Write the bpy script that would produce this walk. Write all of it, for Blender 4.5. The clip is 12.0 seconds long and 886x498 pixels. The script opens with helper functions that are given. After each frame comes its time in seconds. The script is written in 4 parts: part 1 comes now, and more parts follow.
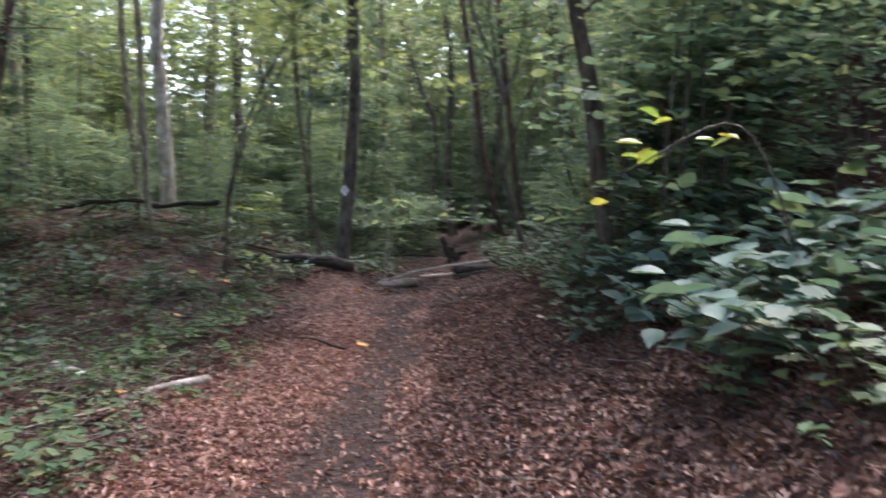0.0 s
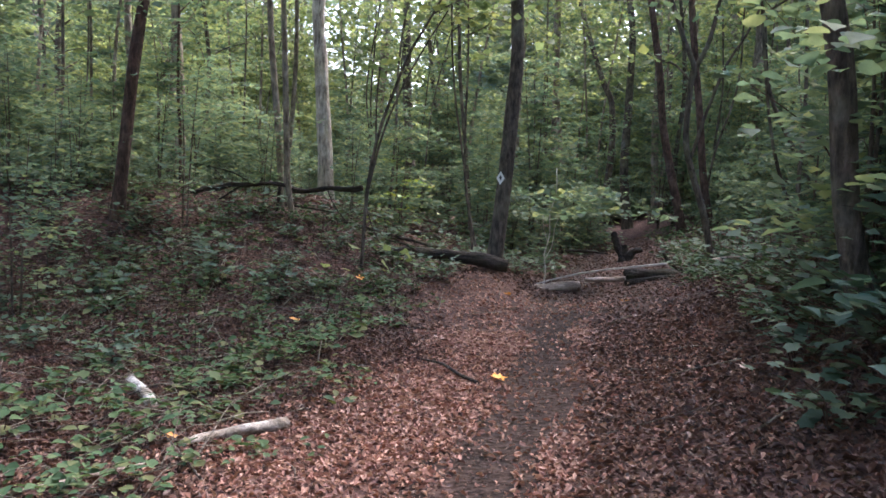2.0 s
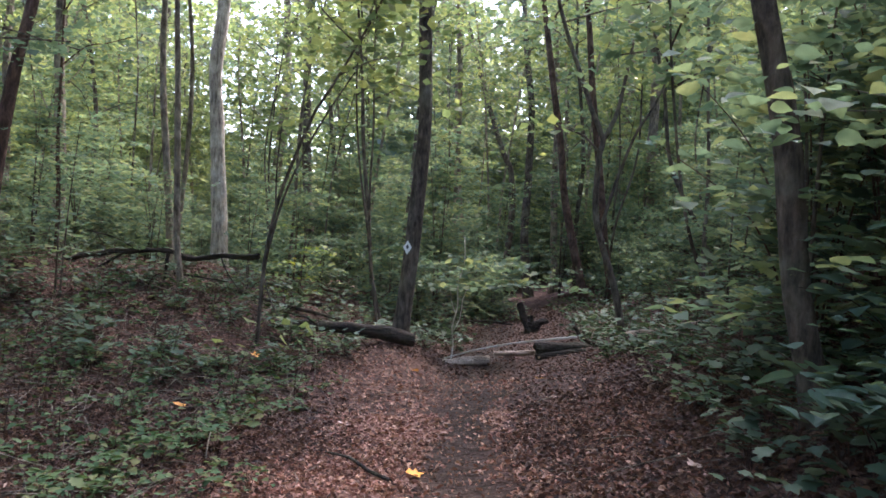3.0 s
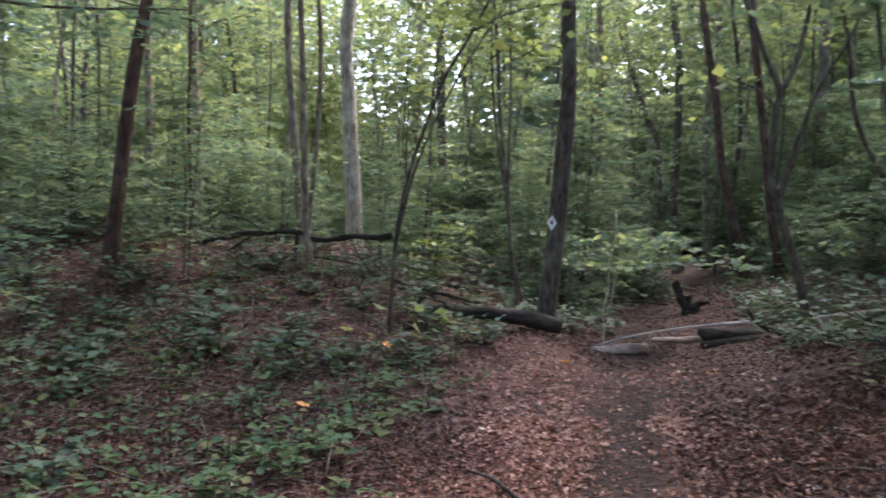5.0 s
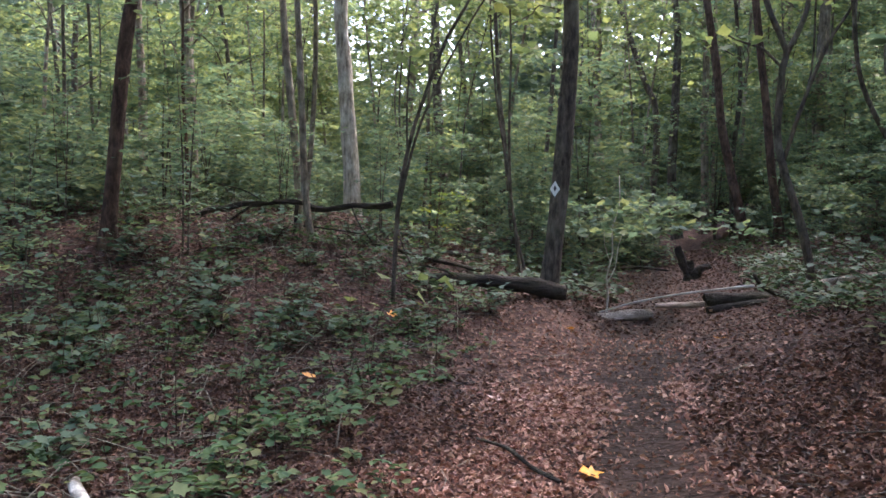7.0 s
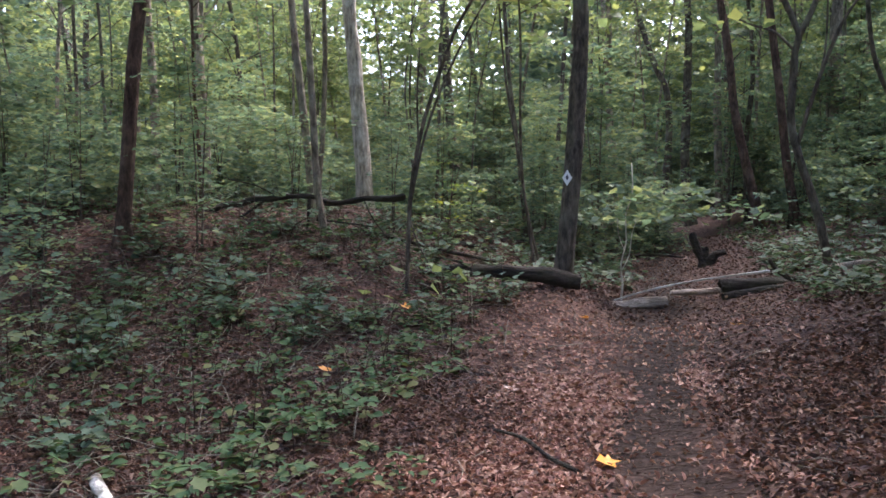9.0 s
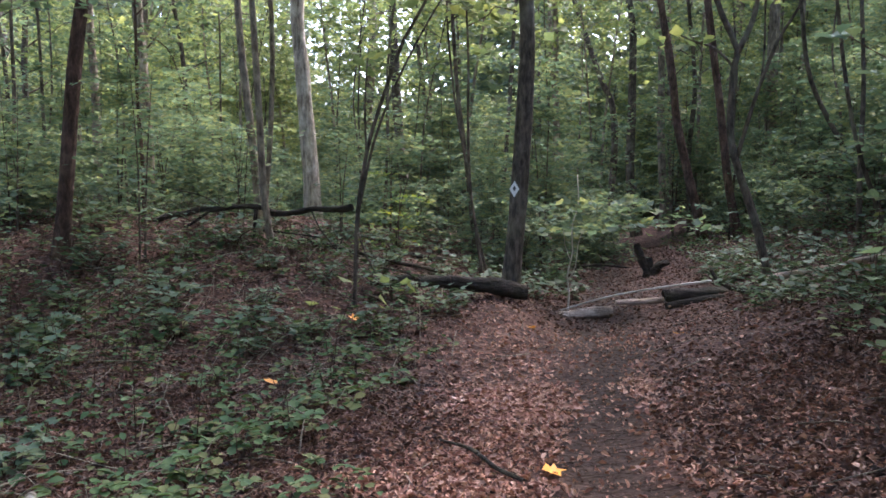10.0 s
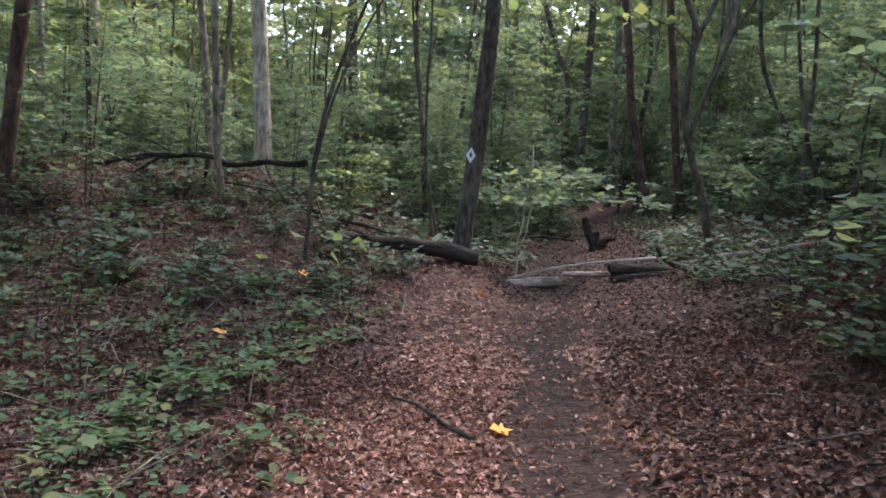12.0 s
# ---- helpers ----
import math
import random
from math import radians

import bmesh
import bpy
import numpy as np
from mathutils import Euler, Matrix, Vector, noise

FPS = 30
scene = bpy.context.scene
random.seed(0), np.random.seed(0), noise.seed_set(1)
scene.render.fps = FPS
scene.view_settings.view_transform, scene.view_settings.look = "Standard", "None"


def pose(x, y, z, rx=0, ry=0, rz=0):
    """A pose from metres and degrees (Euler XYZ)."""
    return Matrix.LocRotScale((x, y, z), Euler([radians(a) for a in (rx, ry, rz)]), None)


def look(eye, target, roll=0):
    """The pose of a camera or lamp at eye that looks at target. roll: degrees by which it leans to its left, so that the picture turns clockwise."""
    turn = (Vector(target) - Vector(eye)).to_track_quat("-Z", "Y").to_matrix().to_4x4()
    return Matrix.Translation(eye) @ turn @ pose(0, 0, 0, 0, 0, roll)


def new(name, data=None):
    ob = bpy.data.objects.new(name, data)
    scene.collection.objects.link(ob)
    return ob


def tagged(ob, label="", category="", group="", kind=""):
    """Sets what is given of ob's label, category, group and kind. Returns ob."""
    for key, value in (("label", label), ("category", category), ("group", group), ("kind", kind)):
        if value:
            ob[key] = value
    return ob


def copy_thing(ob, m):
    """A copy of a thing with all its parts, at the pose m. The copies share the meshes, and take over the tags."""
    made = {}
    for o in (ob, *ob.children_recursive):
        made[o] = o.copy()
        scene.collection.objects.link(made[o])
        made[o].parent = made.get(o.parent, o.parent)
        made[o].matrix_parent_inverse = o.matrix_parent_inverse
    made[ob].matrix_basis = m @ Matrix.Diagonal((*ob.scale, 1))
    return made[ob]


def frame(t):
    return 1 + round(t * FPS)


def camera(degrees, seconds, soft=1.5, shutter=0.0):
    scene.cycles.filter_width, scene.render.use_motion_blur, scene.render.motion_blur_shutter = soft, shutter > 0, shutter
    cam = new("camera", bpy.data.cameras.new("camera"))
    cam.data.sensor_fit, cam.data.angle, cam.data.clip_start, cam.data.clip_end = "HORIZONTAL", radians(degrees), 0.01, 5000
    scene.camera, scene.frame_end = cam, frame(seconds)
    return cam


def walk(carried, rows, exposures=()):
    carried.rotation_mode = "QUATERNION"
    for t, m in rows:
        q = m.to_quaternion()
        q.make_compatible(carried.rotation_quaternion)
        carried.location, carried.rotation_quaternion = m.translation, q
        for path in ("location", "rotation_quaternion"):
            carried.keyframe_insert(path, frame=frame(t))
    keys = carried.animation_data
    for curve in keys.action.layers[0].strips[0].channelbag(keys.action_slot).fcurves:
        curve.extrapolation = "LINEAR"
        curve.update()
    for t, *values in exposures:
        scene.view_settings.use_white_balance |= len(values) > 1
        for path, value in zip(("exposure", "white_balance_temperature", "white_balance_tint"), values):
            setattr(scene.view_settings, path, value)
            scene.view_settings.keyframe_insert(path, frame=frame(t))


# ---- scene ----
cam = camera(57.1, 12.0, soft=1.6, shutter=0.18)
EXPO = 3.12
PATH = [
    (0, (-0.019, 0.302, 1.367), (-0.009, 2.299, 1.262), 2.1),
    (0.1, (0.033, 0.395, 1.372), (-0.116, 2.387, 1.276), 3.0),
    (0.5, (0.075, 0.766, 1.389), (-0.232, 2.733, 1.199), 3.6),
    (1, (0.068, 1.18, 1.409), (-0.099, 3.164, 1.214), 3.9),
    (1.5, (0.041, 1.574, 1.382), (-0.311, 3.542, 1.31), 4.3),
    (2, (0.038, 1.932, 1.427), (-0.368, 3.884, 1.268), 3.5),
    (2.5, (-0.068, 2.236, 1.461), (-0.264, 4.226, 1.434), 3.0),
    (3, (-0.16, 2.459, 1.463), (-0.329, 4.452, 1.482), 4.1),
    (3.2, (-0.156, 2.577, 1.45), (-0.426, 4.558, 1.486), 3.4),
    (4.8, (-0.392, 3.363, 1.468), (-0.696, 5.339, 1.425), 2.6),
    (5, (-0.365, 3.424, 1.474), (-0.861, 5.361, 1.413), 2.9),
    (5.5, (-0.327, 3.514, 1.483), (-0.998, 5.396, 1.388), 2.3),
    (6, (-0.397, 3.509, 1.475), (-0.916, 5.439, 1.4), 1.1),
    (6.5, (-0.456, 3.497, 1.45), (-0.945, 5.435, 1.371), 1.6),
    (7, (-0.461, 3.508, 1.449), (-0.943, 5.445, 1.314), 2.1),
    (9, (-0.457, 3.507, 1.454), (-0.97, 5.434, 1.296), 0.9),
    (9.5, (-0.447, 3.504, 1.456), (-0.916, 5.443, 1.311), 1.0),
    (10, (-0.442, 3.505, 1.457), (-0.835, 5.462, 1.327), 1.1),
    (10.5, (-0.466, 3.499, 1.447), (-0.804, 5.465, 1.301), 2.6),
    (11, (-0.487, 3.467, 1.45), (-0.739, 5.447, 1.338), 4.3),
    (11.5, (-0.499, 3.452, 1.429), (-0.674, 5.438, 1.265), 5.0),
    (12, (-0.52, 3.461, 1.421), (-0.773, 5.434, 1.215), 4.9),
]
walk(cam, [(t, look(eye, target, roll)) for t, eye, target, roll in PATH], [(0.0, EXPO, 6050, 20), (12.0, EXPO, 6050, 20)])

# ---- light ----
world = bpy.data.worlds.new("sky")
scene.world = world
world.use_nodes = True
wn = world.node_tree.nodes
sky = wn.new("ShaderNodeTexSky")
sky.sky_type, sky.sun_disc = "NISHITA", False
sky.sun_elevation, sky.sun_rotation = radians(55), radians(27)
sky.air_density, sky.dust_density, sky.ozone_density = 1.0, 3.0, 1.0
world.node_tree.links.new(sky.outputs["Color"], wn["Background"].inputs["Color"])
wn["Background"].inputs["Strength"].default_value = 0.15
sun = new("sun", bpy.data.lights.new("sun", "SUN"))
sun.data.energy, sun.data.angle, sun.data.color = 1.4, radians(25), (1.0, 0.96, 0.9)
sun.matrix_world = look((4.8, 9.4, 15), (0, 0, 0))


# ---- materials ----
def material(name):
    m = bpy.data.materials.new(name)
    m.use_nodes = True
    return m, m.node_tree.nodes, m.node_tree.links, m.node_tree.nodes["Principled BSDF"]


def ramp(nodes, stops, interpolation="LINEAR"):
    n = nodes.new("ShaderNodeValToRGB")
    n.color_ramp.interpolation = interpolation
    while len(n.color_ramp.elements) < len(stops):
        n.color_ramp.elements.new(0.5)
    for e, (p, c) in zip(n.color_ramp.elements, stops):
        e.position, e.color = p, (*c, 1)
    return n


def leaf_material(name, colours, through_light=0.4, rough=0.5, vein=0.25, specular=0.5):
    """Leaves: a colour for each leaf, blotches on it, and light that comes through the blade."""
    m, N, L, bsdf = material(name)
    geo = N.new("ShaderNodeNewGeometry")
    cr = ramp(N, [(i / (len(colours) - 1), c) for i, c in enumerate(colours)])
    L.new(geo.outputs["Random Per Island"], cr.inputs[0])
    tc = N.new("ShaderNodeTexCoord")
    nz = N.new("ShaderNodeTexNoise")
    nz.inputs["Scale"].default_value, nz.inputs["Detail"].default_value = 22, 3
    L.new(tc.outputs["Object"], nz.inputs["Vector"])
    big = N.new("ShaderNodeTexNoise")
    big.inputs["Scale"].default_value = 0.7
    L.new(tc.outputs["Object"], big.inputs["Vector"])
    both = N.new("ShaderNodeMath")
    both.operation = "ADD"
    L.new(nz.outputs["Fac"], both.inputs[0])
    L.new(big.outputs["Fac"], both.inputs[1])
    vr = N.new("ShaderNodeMapRange")
    vr.inputs["From Min"].default_value, vr.inputs["From Max"].default_value = 0.6, 1.4
    vr.inputs["To Min"].default_value, vr.inputs["To Max"].default_value = 1 - vein, 1 + vein
    L.new(both.outputs[0], vr.inputs["Value"])
    hsv = N.new("ShaderNodeHueSaturation")
    L.new(cr.outputs["Color"], hsv.inputs["Color"])
    L.new(vr.outputs["Result"], hsv.inputs["Value"])
    L.new(hsv.outputs["Color"], bsdf.inputs["Base Color"])
    bsdf.inputs["Roughness"].default_value = rough
    bsdf.inputs["Specular IOR Level"].default_value = specular
    if through_light:
        tr = N.new("ShaderNodeBsdfTranslucent")
        lit = N.new("ShaderNodeMix")
        lit.data_type, lit.blend_type = "RGBA", "MULTIPLY"
        lit.inputs[0].default_value = 1.0
        lit.inputs[7].default_value = (1.4, 1.4, 0.95, 1)
        L.new(hsv.outputs["Color"], lit.inputs[6])
        L.new(lit.outputs[2], tr.inputs["Color"])
        mix = N.new("ShaderNodeMixShader")
        mix.inputs[0].default_value = through_light
        L.new(bsdf.outputs[0], mix.inputs[1])
        L.new(tr.outputs[0], mix.inputs[2])
        L.new(mix.outputs[0], N["Material Output"].inputs["Surface"])
    return m


def bark_material(name, dark, light, lichen=(0.25, 0.27, 0.2), lichen_amount=0.4, stretch=0.16, scale=26.0, bump=0.6, lying=False):
    """Bark with furrows that run along the stem, patches of lichen and grain."""
    m, N, L, bsdf = material(name)
    tc = N.new("ShaderNodeTexCoord")
    mp = N.new("ShaderNodeMapping")
    mp.inputs["Scale"].default_value = (stretch, 1, 1) if lying else (1, 1, stretch)
    L.new(tc.outputs["Object"], mp.inputs["Vector"])
    fur = N.new("ShaderNodeTexNoise")
    fur.inputs["Scale"].default_value, fur.inputs["Detail"].default_value, fur.inputs["Roughness"].default_value = scale, 6, 0.65
    L.new(mp.outputs["Vector"], fur.inputs["Vector"])
    cr = ramp(N, [(0.34, dark), (0.52, tuple((a + b) / 2 for a, b in zip(dark, light))), (0.72, light)])
    L.new(fur.outputs["Fac"], cr.inputs[0])
    pat = N.new("ShaderNodeTexNoise")
    pat.inputs["Scale"].default_value, pat.inputs["Detail"].default_value = 2.6, 5
    L.new(tc.outputs["Object"], pat.inputs["Vector"])
    pr = ramp(N, [(0.5, (0, 0, 0)), (0.64, (lichen_amount,) * 3)])
    L.new(pat.outputs["Fac"], pr.inputs[0])
    mx = N.new("ShaderNodeMix")
    mx.data_type = "RGBA"
    mx.inputs[7].default_value = (*lichen, 1)
    L.new(pr.outputs["Color"], mx.inputs[0])
    L.new(cr.outputs["Color"], mx.inputs[6])
    blot = N.new("ShaderNodeTexNoise")
    blot.inputs["Scale"].default_value, blot.inputs["Detail"].default_value, blot.inputs["Roughness"].default_value = 11, 7, 0.75
    half = N.new("ShaderNodeMapping")
    half.inputs["Scale"].default_value = (0.5, 1, 1) if lying else (1, 1, 0.5)
    L.new(tc.outputs["Object"], half.inputs["Vector"])
    L.new(half.outputs["Vector"], blot.inputs["Vector"])
    worn = N.new("ShaderNodeMapRange")
    worn.inputs["From Min"].default_value, worn.inputs["From Max"].default_value = 0.34, 0.66
    worn.inputs["To Min"].default_value, worn.inputs["To Max"].default_value = 0.5, 1.4
    L.new(blot.outputs["Fac"], worn.inputs["Value"])
    hsv = N.new("ShaderNodeHueSaturation")
    L.new(mx.outputs[2], hsv.inputs["Color"])
    L.new(worn.outputs["Result"], hsv.inputs["Value"])
    L.new(hsv.outputs["Color"], bsdf.inputs["Base Color"])
    rough = N.new("ShaderNodeMath")
    rough.operation = "ADD"
    L.new(fur.outputs["Fac"], rough.inputs[0])
    L.new(blot.outputs["Fac"], rough.inputs[1])
    bp = N.new("ShaderNodeBump")
    bp.inputs["Strength"].default_value, bp.inputs["Distance"].default_value = bump, 0.03
    L.new(rough.outputs[0], bp.inputs["Height"])
    L.new(bp.outputs["Normal"], bsdf.inputs["Normal"])
    bsdf.inputs["Roughness"].default_value = 0.9
    bsdf.inputs["Specular IOR Level"].default_value = 0.25
    return m


def ground_material():
    """Woodland floor: rotting leaves over dark soil, barer along the trodden line."""
    m, N, L, bsdf = material("woodland_floor")
    tc = N.new("ShaderNodeTexCoord")
    vor = N.new("ShaderNodeTexVoronoi")
    vor.inputs["Scale"].default_value, vor.inputs["Randomness"].default_value = 17, 1
    warp = N.new("ShaderNodeTexNoise")
    warp.inputs["Scale"].default_value = 9
    L.new(tc.outputs["Object"], warp.inputs["Vector"])
    add = N.new("ShaderNodeMix")
    add.data_type, add.blend_type = "RGBA", "LINEAR_LIGHT"
    add.inputs[0].default_value = 0.08
    L.new(tc.outputs["Object"], add.inputs[6])
    L.new(warp.outputs["Color"], add.inputs[7])
    L.new(add.outputs[2], vor.inputs["Vector"])
    sep = N.new("ShaderNodeSeparateColor")
    L.new(vor.outputs["Color"], sep.inputs[0])
    leaves = ramp(N, [(0.0, (0.026, 0.014, 0.011)), (0.35, (0.055, 0.026, 0.02)), (0.7, (0.098, 0.05, 0.037)), (0.93, (0.15, 0.083, 0.063)), (1.0, (0.22, 0.135, 0.105))])
    L.new(sep.outputs[0], leaves.inputs[0])
    soil_n = N.new("ShaderNodeTexNoise")
    soil_n.inputs["Scale"].default_value, soil_n.inputs["Detail"].default_value = 14, 8
    L.new(tc.outputs["Object"], soil_n.inputs["Vector"])
    soil = ramp(N, [(0.3, (0.012, 0.008, 0.006)), (0.7, (0.045, 0.028, 0.021))])
    L.new(soil_n.outputs["Fac"], soil.inputs[0])
    # the trodden line, along which few leaves lie
    pos = N.new("ShaderNodeSeparateXYZ")
    L.new(tc.outputs["Object"], pos.inputs[0])
    wob = N.new("ShaderNodeTexNoise")
    wob.inputs["Scale"].default_value, wob.inputs["Detail"].default_value = 1.3, 6
    L.new(tc.outputs["Object"], wob.inputs["Vector"])
    off = N.new("ShaderNodeMath")
    off.operation, off.inputs[1].default_value = "ADD", 0.42
    meander = N.new("ShaderNodeTexNoise")
    meander.inputs["Scale"].default_value, meander.inputs["Detail"].default_value = 0.8, 3
    L.new(tc.outputs["Object"], meander.inputs["Vector"])
    shift = N.new("ShaderNodeMath")
    shift.operation, shift.inputs[1].default_value, shift.inputs[2].default_value = "MULTIPLY_ADD", 0.5, -0.25
    L.new(meander.outputs["Fac"], shift.inputs[0])
    side = N.new("ShaderNodeMath")
    side.operation = "ADD"
    L.new(pos.outputs[0], side.inputs[0])
    L.new(shift.outputs[0], side.inputs[1])
    L.new(side.outputs[0], off.inputs[0])
    ab = N.new("ShaderNodeMath")
    ab.operation = "ABSOLUTE"
    L.new(off.outputs[0], ab.inputs[0])
    wide = N.new("ShaderNodeMath")
    wide.operation = "MULTIPLY_ADD"
    wide.inputs[1].default_value, wide.inputs[2].default_value = 0.9, -0.45
    L.new(wob.outputs["Fac"], wide.inputs[0])
    both = N.new("ShaderNodeMath")
    both.operation = "ADD"
    L.new(ab.outputs[0], both.inputs[0])
    L.new(wide.outputs[0], both.inputs[1])
    bare = N.new("ShaderNodeMapRange")
    bare.inputs["From Min"].default_value, bare.inputs["From Max"].default_value = 0.22, 0.5
    bare.inputs["To Min"].default_value, bare.inputs["To Max"].default_value = 0.9, 0.25
    L.new(both.outputs[0], bare.inputs["Value"])
    mx = N.new("ShaderNodeMix")
    mx.data_type = "RGBA"
    L.new(bare.outputs["Result"], mx.inputs[0])
    L.new(leaves.outputs["Color"], mx.inputs[6])
    L.new(soil.outputs["Color"], mx.inputs[7])
    L.new(mx.outputs[2], bsdf.inputs["Base Color"])
    h = N.new("ShaderNodeMath")
    h.operation = "ADD"
    L.new(vor.outputs["Distance"], h.inputs[0])
    L.new(soil_n.outputs["Fac"], h.inputs[1])
    bp = N.new("ShaderNodeBump")
    bp.inputs["Strength"].default_value, bp.inputs["Distance"].default_value = 0.8, 0.03
    L.new(h.outputs[0], bp.inputs["Height"])
    L.new(bp.outputs["Normal"], bsdf.inputs["Normal"])
    bsdf.inputs["Roughness"].default_value, bsdf.inputs["Specular IOR Level"].default_value = 0.95, 0.15
    return m


BARK_DARK = bark_material("bark_dark", (0.028, 0.022, 0.017), (0.15, 0.119, 0.092), (0.16, 0.15, 0.11), 0.6, 0.28, 24, 1.0)
BARK_BROWN = bark_material("bark_brown", (0.025, 0.014, 0.01), (0.13, 0.075, 0.054), (0.16, 0.11, 0.085), 0.45, 0.28, 24, 1.0)
BARK_GREY = bark_material("bark_grey", (0.065, 0.05, 0.037), (0.26, 0.21, 0.16), (0.32, 0.29, 0.22), 0.6, 0.28, 22, 1.0)
BARK_PALE = bark_material("bark_pale", (0.16, 0.13, 0.1), (0.55, 0.48, 0.4), (0.55, 0.5, 0.43), 0.6, 0.12, 20, 1.0)
BARK_WHITE = bark_material("bark_white", (0.3, 0.28, 0.24), (0.62, 0.58, 0.5), (0.4, 0.42, 0.36), 0.4)
STICK_PALE = bark_material("stick_bark", (0.1, 0.08, 0.06), (0.42, 0.35, 0.28), (0.6, 0.56, 0.5), 0.8, 0.3, 22, 0.9, True)
LOG_DARK = bark_material("rotten_log", (0.012, 0.01, 0.009), (0.055, 0.04, 0.031), (0.06, 0.055, 0.03), 0.45, 0.14, 24, 1.0, True)
LOG_PALE = bark_material("bare_wood", (0.16, 0.115, 0.088), (0.7, 0.55, 0.45), (0.16, 0.12, 0.09), 0.45, 0.15, 16, 1.0, True)
POLE_WHITE = bark_material("stripped_pole", (0.4, 0.37, 0.33), (0.72, 0.68, 0.62), (0.5, 0.47, 0.4), 0.4, 0.1, 26, 0.4, True)
CUT_WOOD = bark_material("broken_wood", (0.2, 0.1, 0.05), (0.45, 0.3, 0.18), (0.3, 0.2, 0.14), 0.3)
LEAF_TOP = leaf_material("leaf_canopy", [(0.0835, 0.116, 0.0645), (0.123, 0.163, 0.086), (0.173, 0.205, 0.0933), (0.234, 0.247, 0.1)], 0.55, 0.6, 0.25, 0.3)
LEAF_UNDER = leaf_material("leaf_understory", [(0.0779, 0.118, 0.0929), (0.108, 0.157, 0.117), (0.15, 0.196, 0.124), (0.21, 0.224, 0.117)], 0.52, 0.65, 0.25, 0.15)
LEAF_SHRUB = leaf_material("leaf_shrub", [(0.0564, 0.099, 0.0789), (0.0755, 0.127, 0.0993), (0.102, 0.153, 0.116), (0.12, 0.157, 0.083)], 0.3, 0.55, 0.2, 0.16)
LEAF_LOW = leaf_material("leaf_low_bush", [(0.0452, 0.0757, 0.0488), (0.0658, 0.102, 0.0638), (0.0906, 0.126, 0.0749), (0.115, 0.132, 0.0638)], 0.3, 0.55, 0.2, 0.2)
LEAF_HERB = leaf_material("leaf_seedling", [(0.0319, 0.0646, 0.0289), (0.0479, 0.0888, 0.0372), (0.0679, 0.109, 0.0454), (0.119, 0.116, 0.0454)], 0.3, 0.65, 0.25, 0.2)
LEAF_YELLOW = leaf_material("leaf_yellow", [(0.2, 0.23, 0.04), (0.13, 0.21, 0.04), (0.26, 0.23, 0.04)], 0.4)
LEAF_FAR = leaf_material("leaf_far", [(0.0779, 0.113, 0.0906), (0.111, 0.151, 0.115), (0.161, 0.2, 0.123), (0.212, 0.238, 0.132)], 0.5)
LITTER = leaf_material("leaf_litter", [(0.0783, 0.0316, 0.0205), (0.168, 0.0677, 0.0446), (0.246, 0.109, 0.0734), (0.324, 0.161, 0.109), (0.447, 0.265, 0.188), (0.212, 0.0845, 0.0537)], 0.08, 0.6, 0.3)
# darker copy of the litter: the shade off the path put into its colour
LITTER_SHADED = leaf_material("leaf_litter_shaded", [(0.0199, 0.00871, 0.00551), (0.0499, 0.0191, 0.0111), (0.0768, 0.0303, 0.0173), (0.107, 0.0453, 0.026), (0.169, 0.0873, 0.0517), (0.069, 0.0255, 0.0145)], 0.05, 0.6, 0.3)
ORANGE_LEAF = leaf_material("fallen_leaf_orange", [(0.62, 0.22, 0.03), (0.7, 0.3, 0.05)], 0.15, 0.5, 0.2)
YELLOW_LEAF = leaf_material("fallen_leaf_yellow", [(0.76, 0.29, 0.02), (0.8, 0.33, 0.03)], 0.15, 0.5, 0.2)
PINK_LEAF = leaf_material("fallen_leaf_pale", [(0.42, 0.27, 0.22), (0.5, 0.36, 0.3)], 0.1, 0.6, 0.2)
GROUND = ground_material()
FAR_EDGE = bark_material("distant_foliage", (0.06, 0.09, 0.05), (0.24, 0.29, 0.14), (0.3, 0.33, 0.17), 0.6, 0.6, 1.6, 0.3)
MARK_WHITE = leaf_material("marker_white", [(0.75, 0.75, 0.73), (0.7, 0.7, 0.68)], 0, 0.4, 0.08)
MARK_DARK = leaf_material("marker_dark", [(0.05, 0.05, 0.06), (0.07, 0.07, 0.08)], 0, 0.4, 0.1)


# ---- mesh helpers ----
def mesh_object(name, verts, faces, mat, parent=None, label="", smooth=True):
    me = bpy.data.meshes.new(name)
    verts = np.asarray(verts, np.float32)
    if isinstance(faces, np.ndarray):
        k = faces.shape[1]
        me.vertices.add(len(verts))
        me.vertices.foreach_set("co", verts.ravel())
        me.loops.add(faces.size)
        me.loops.foreach_set("vertex_index", faces.astype(np.int32).ravel())
        me.polygons.add(len(faces))
        me.polygons.foreach_set("loop_start", np.arange(0, faces.size, k, dtype=np.int32))
        me.update(calc_edges=True)
    else:
        me.from_pydata(verts.tolist(), [], faces)
    me.polygons.foreach_set("use_smooth", np.full(len(me.polygons), smooth))
    me.materials.append(mat)
    me.update()
    ob = new(name, me)
    if parent:
        ob.parent = parent
    if label:
        ob["label"] = label
    return ob


def base_of(name, place, label, category, group=""):
    e = new(name)
    e.location = place
    e.empty_display_size = 0.2
    return tagged(e, label, category, group)


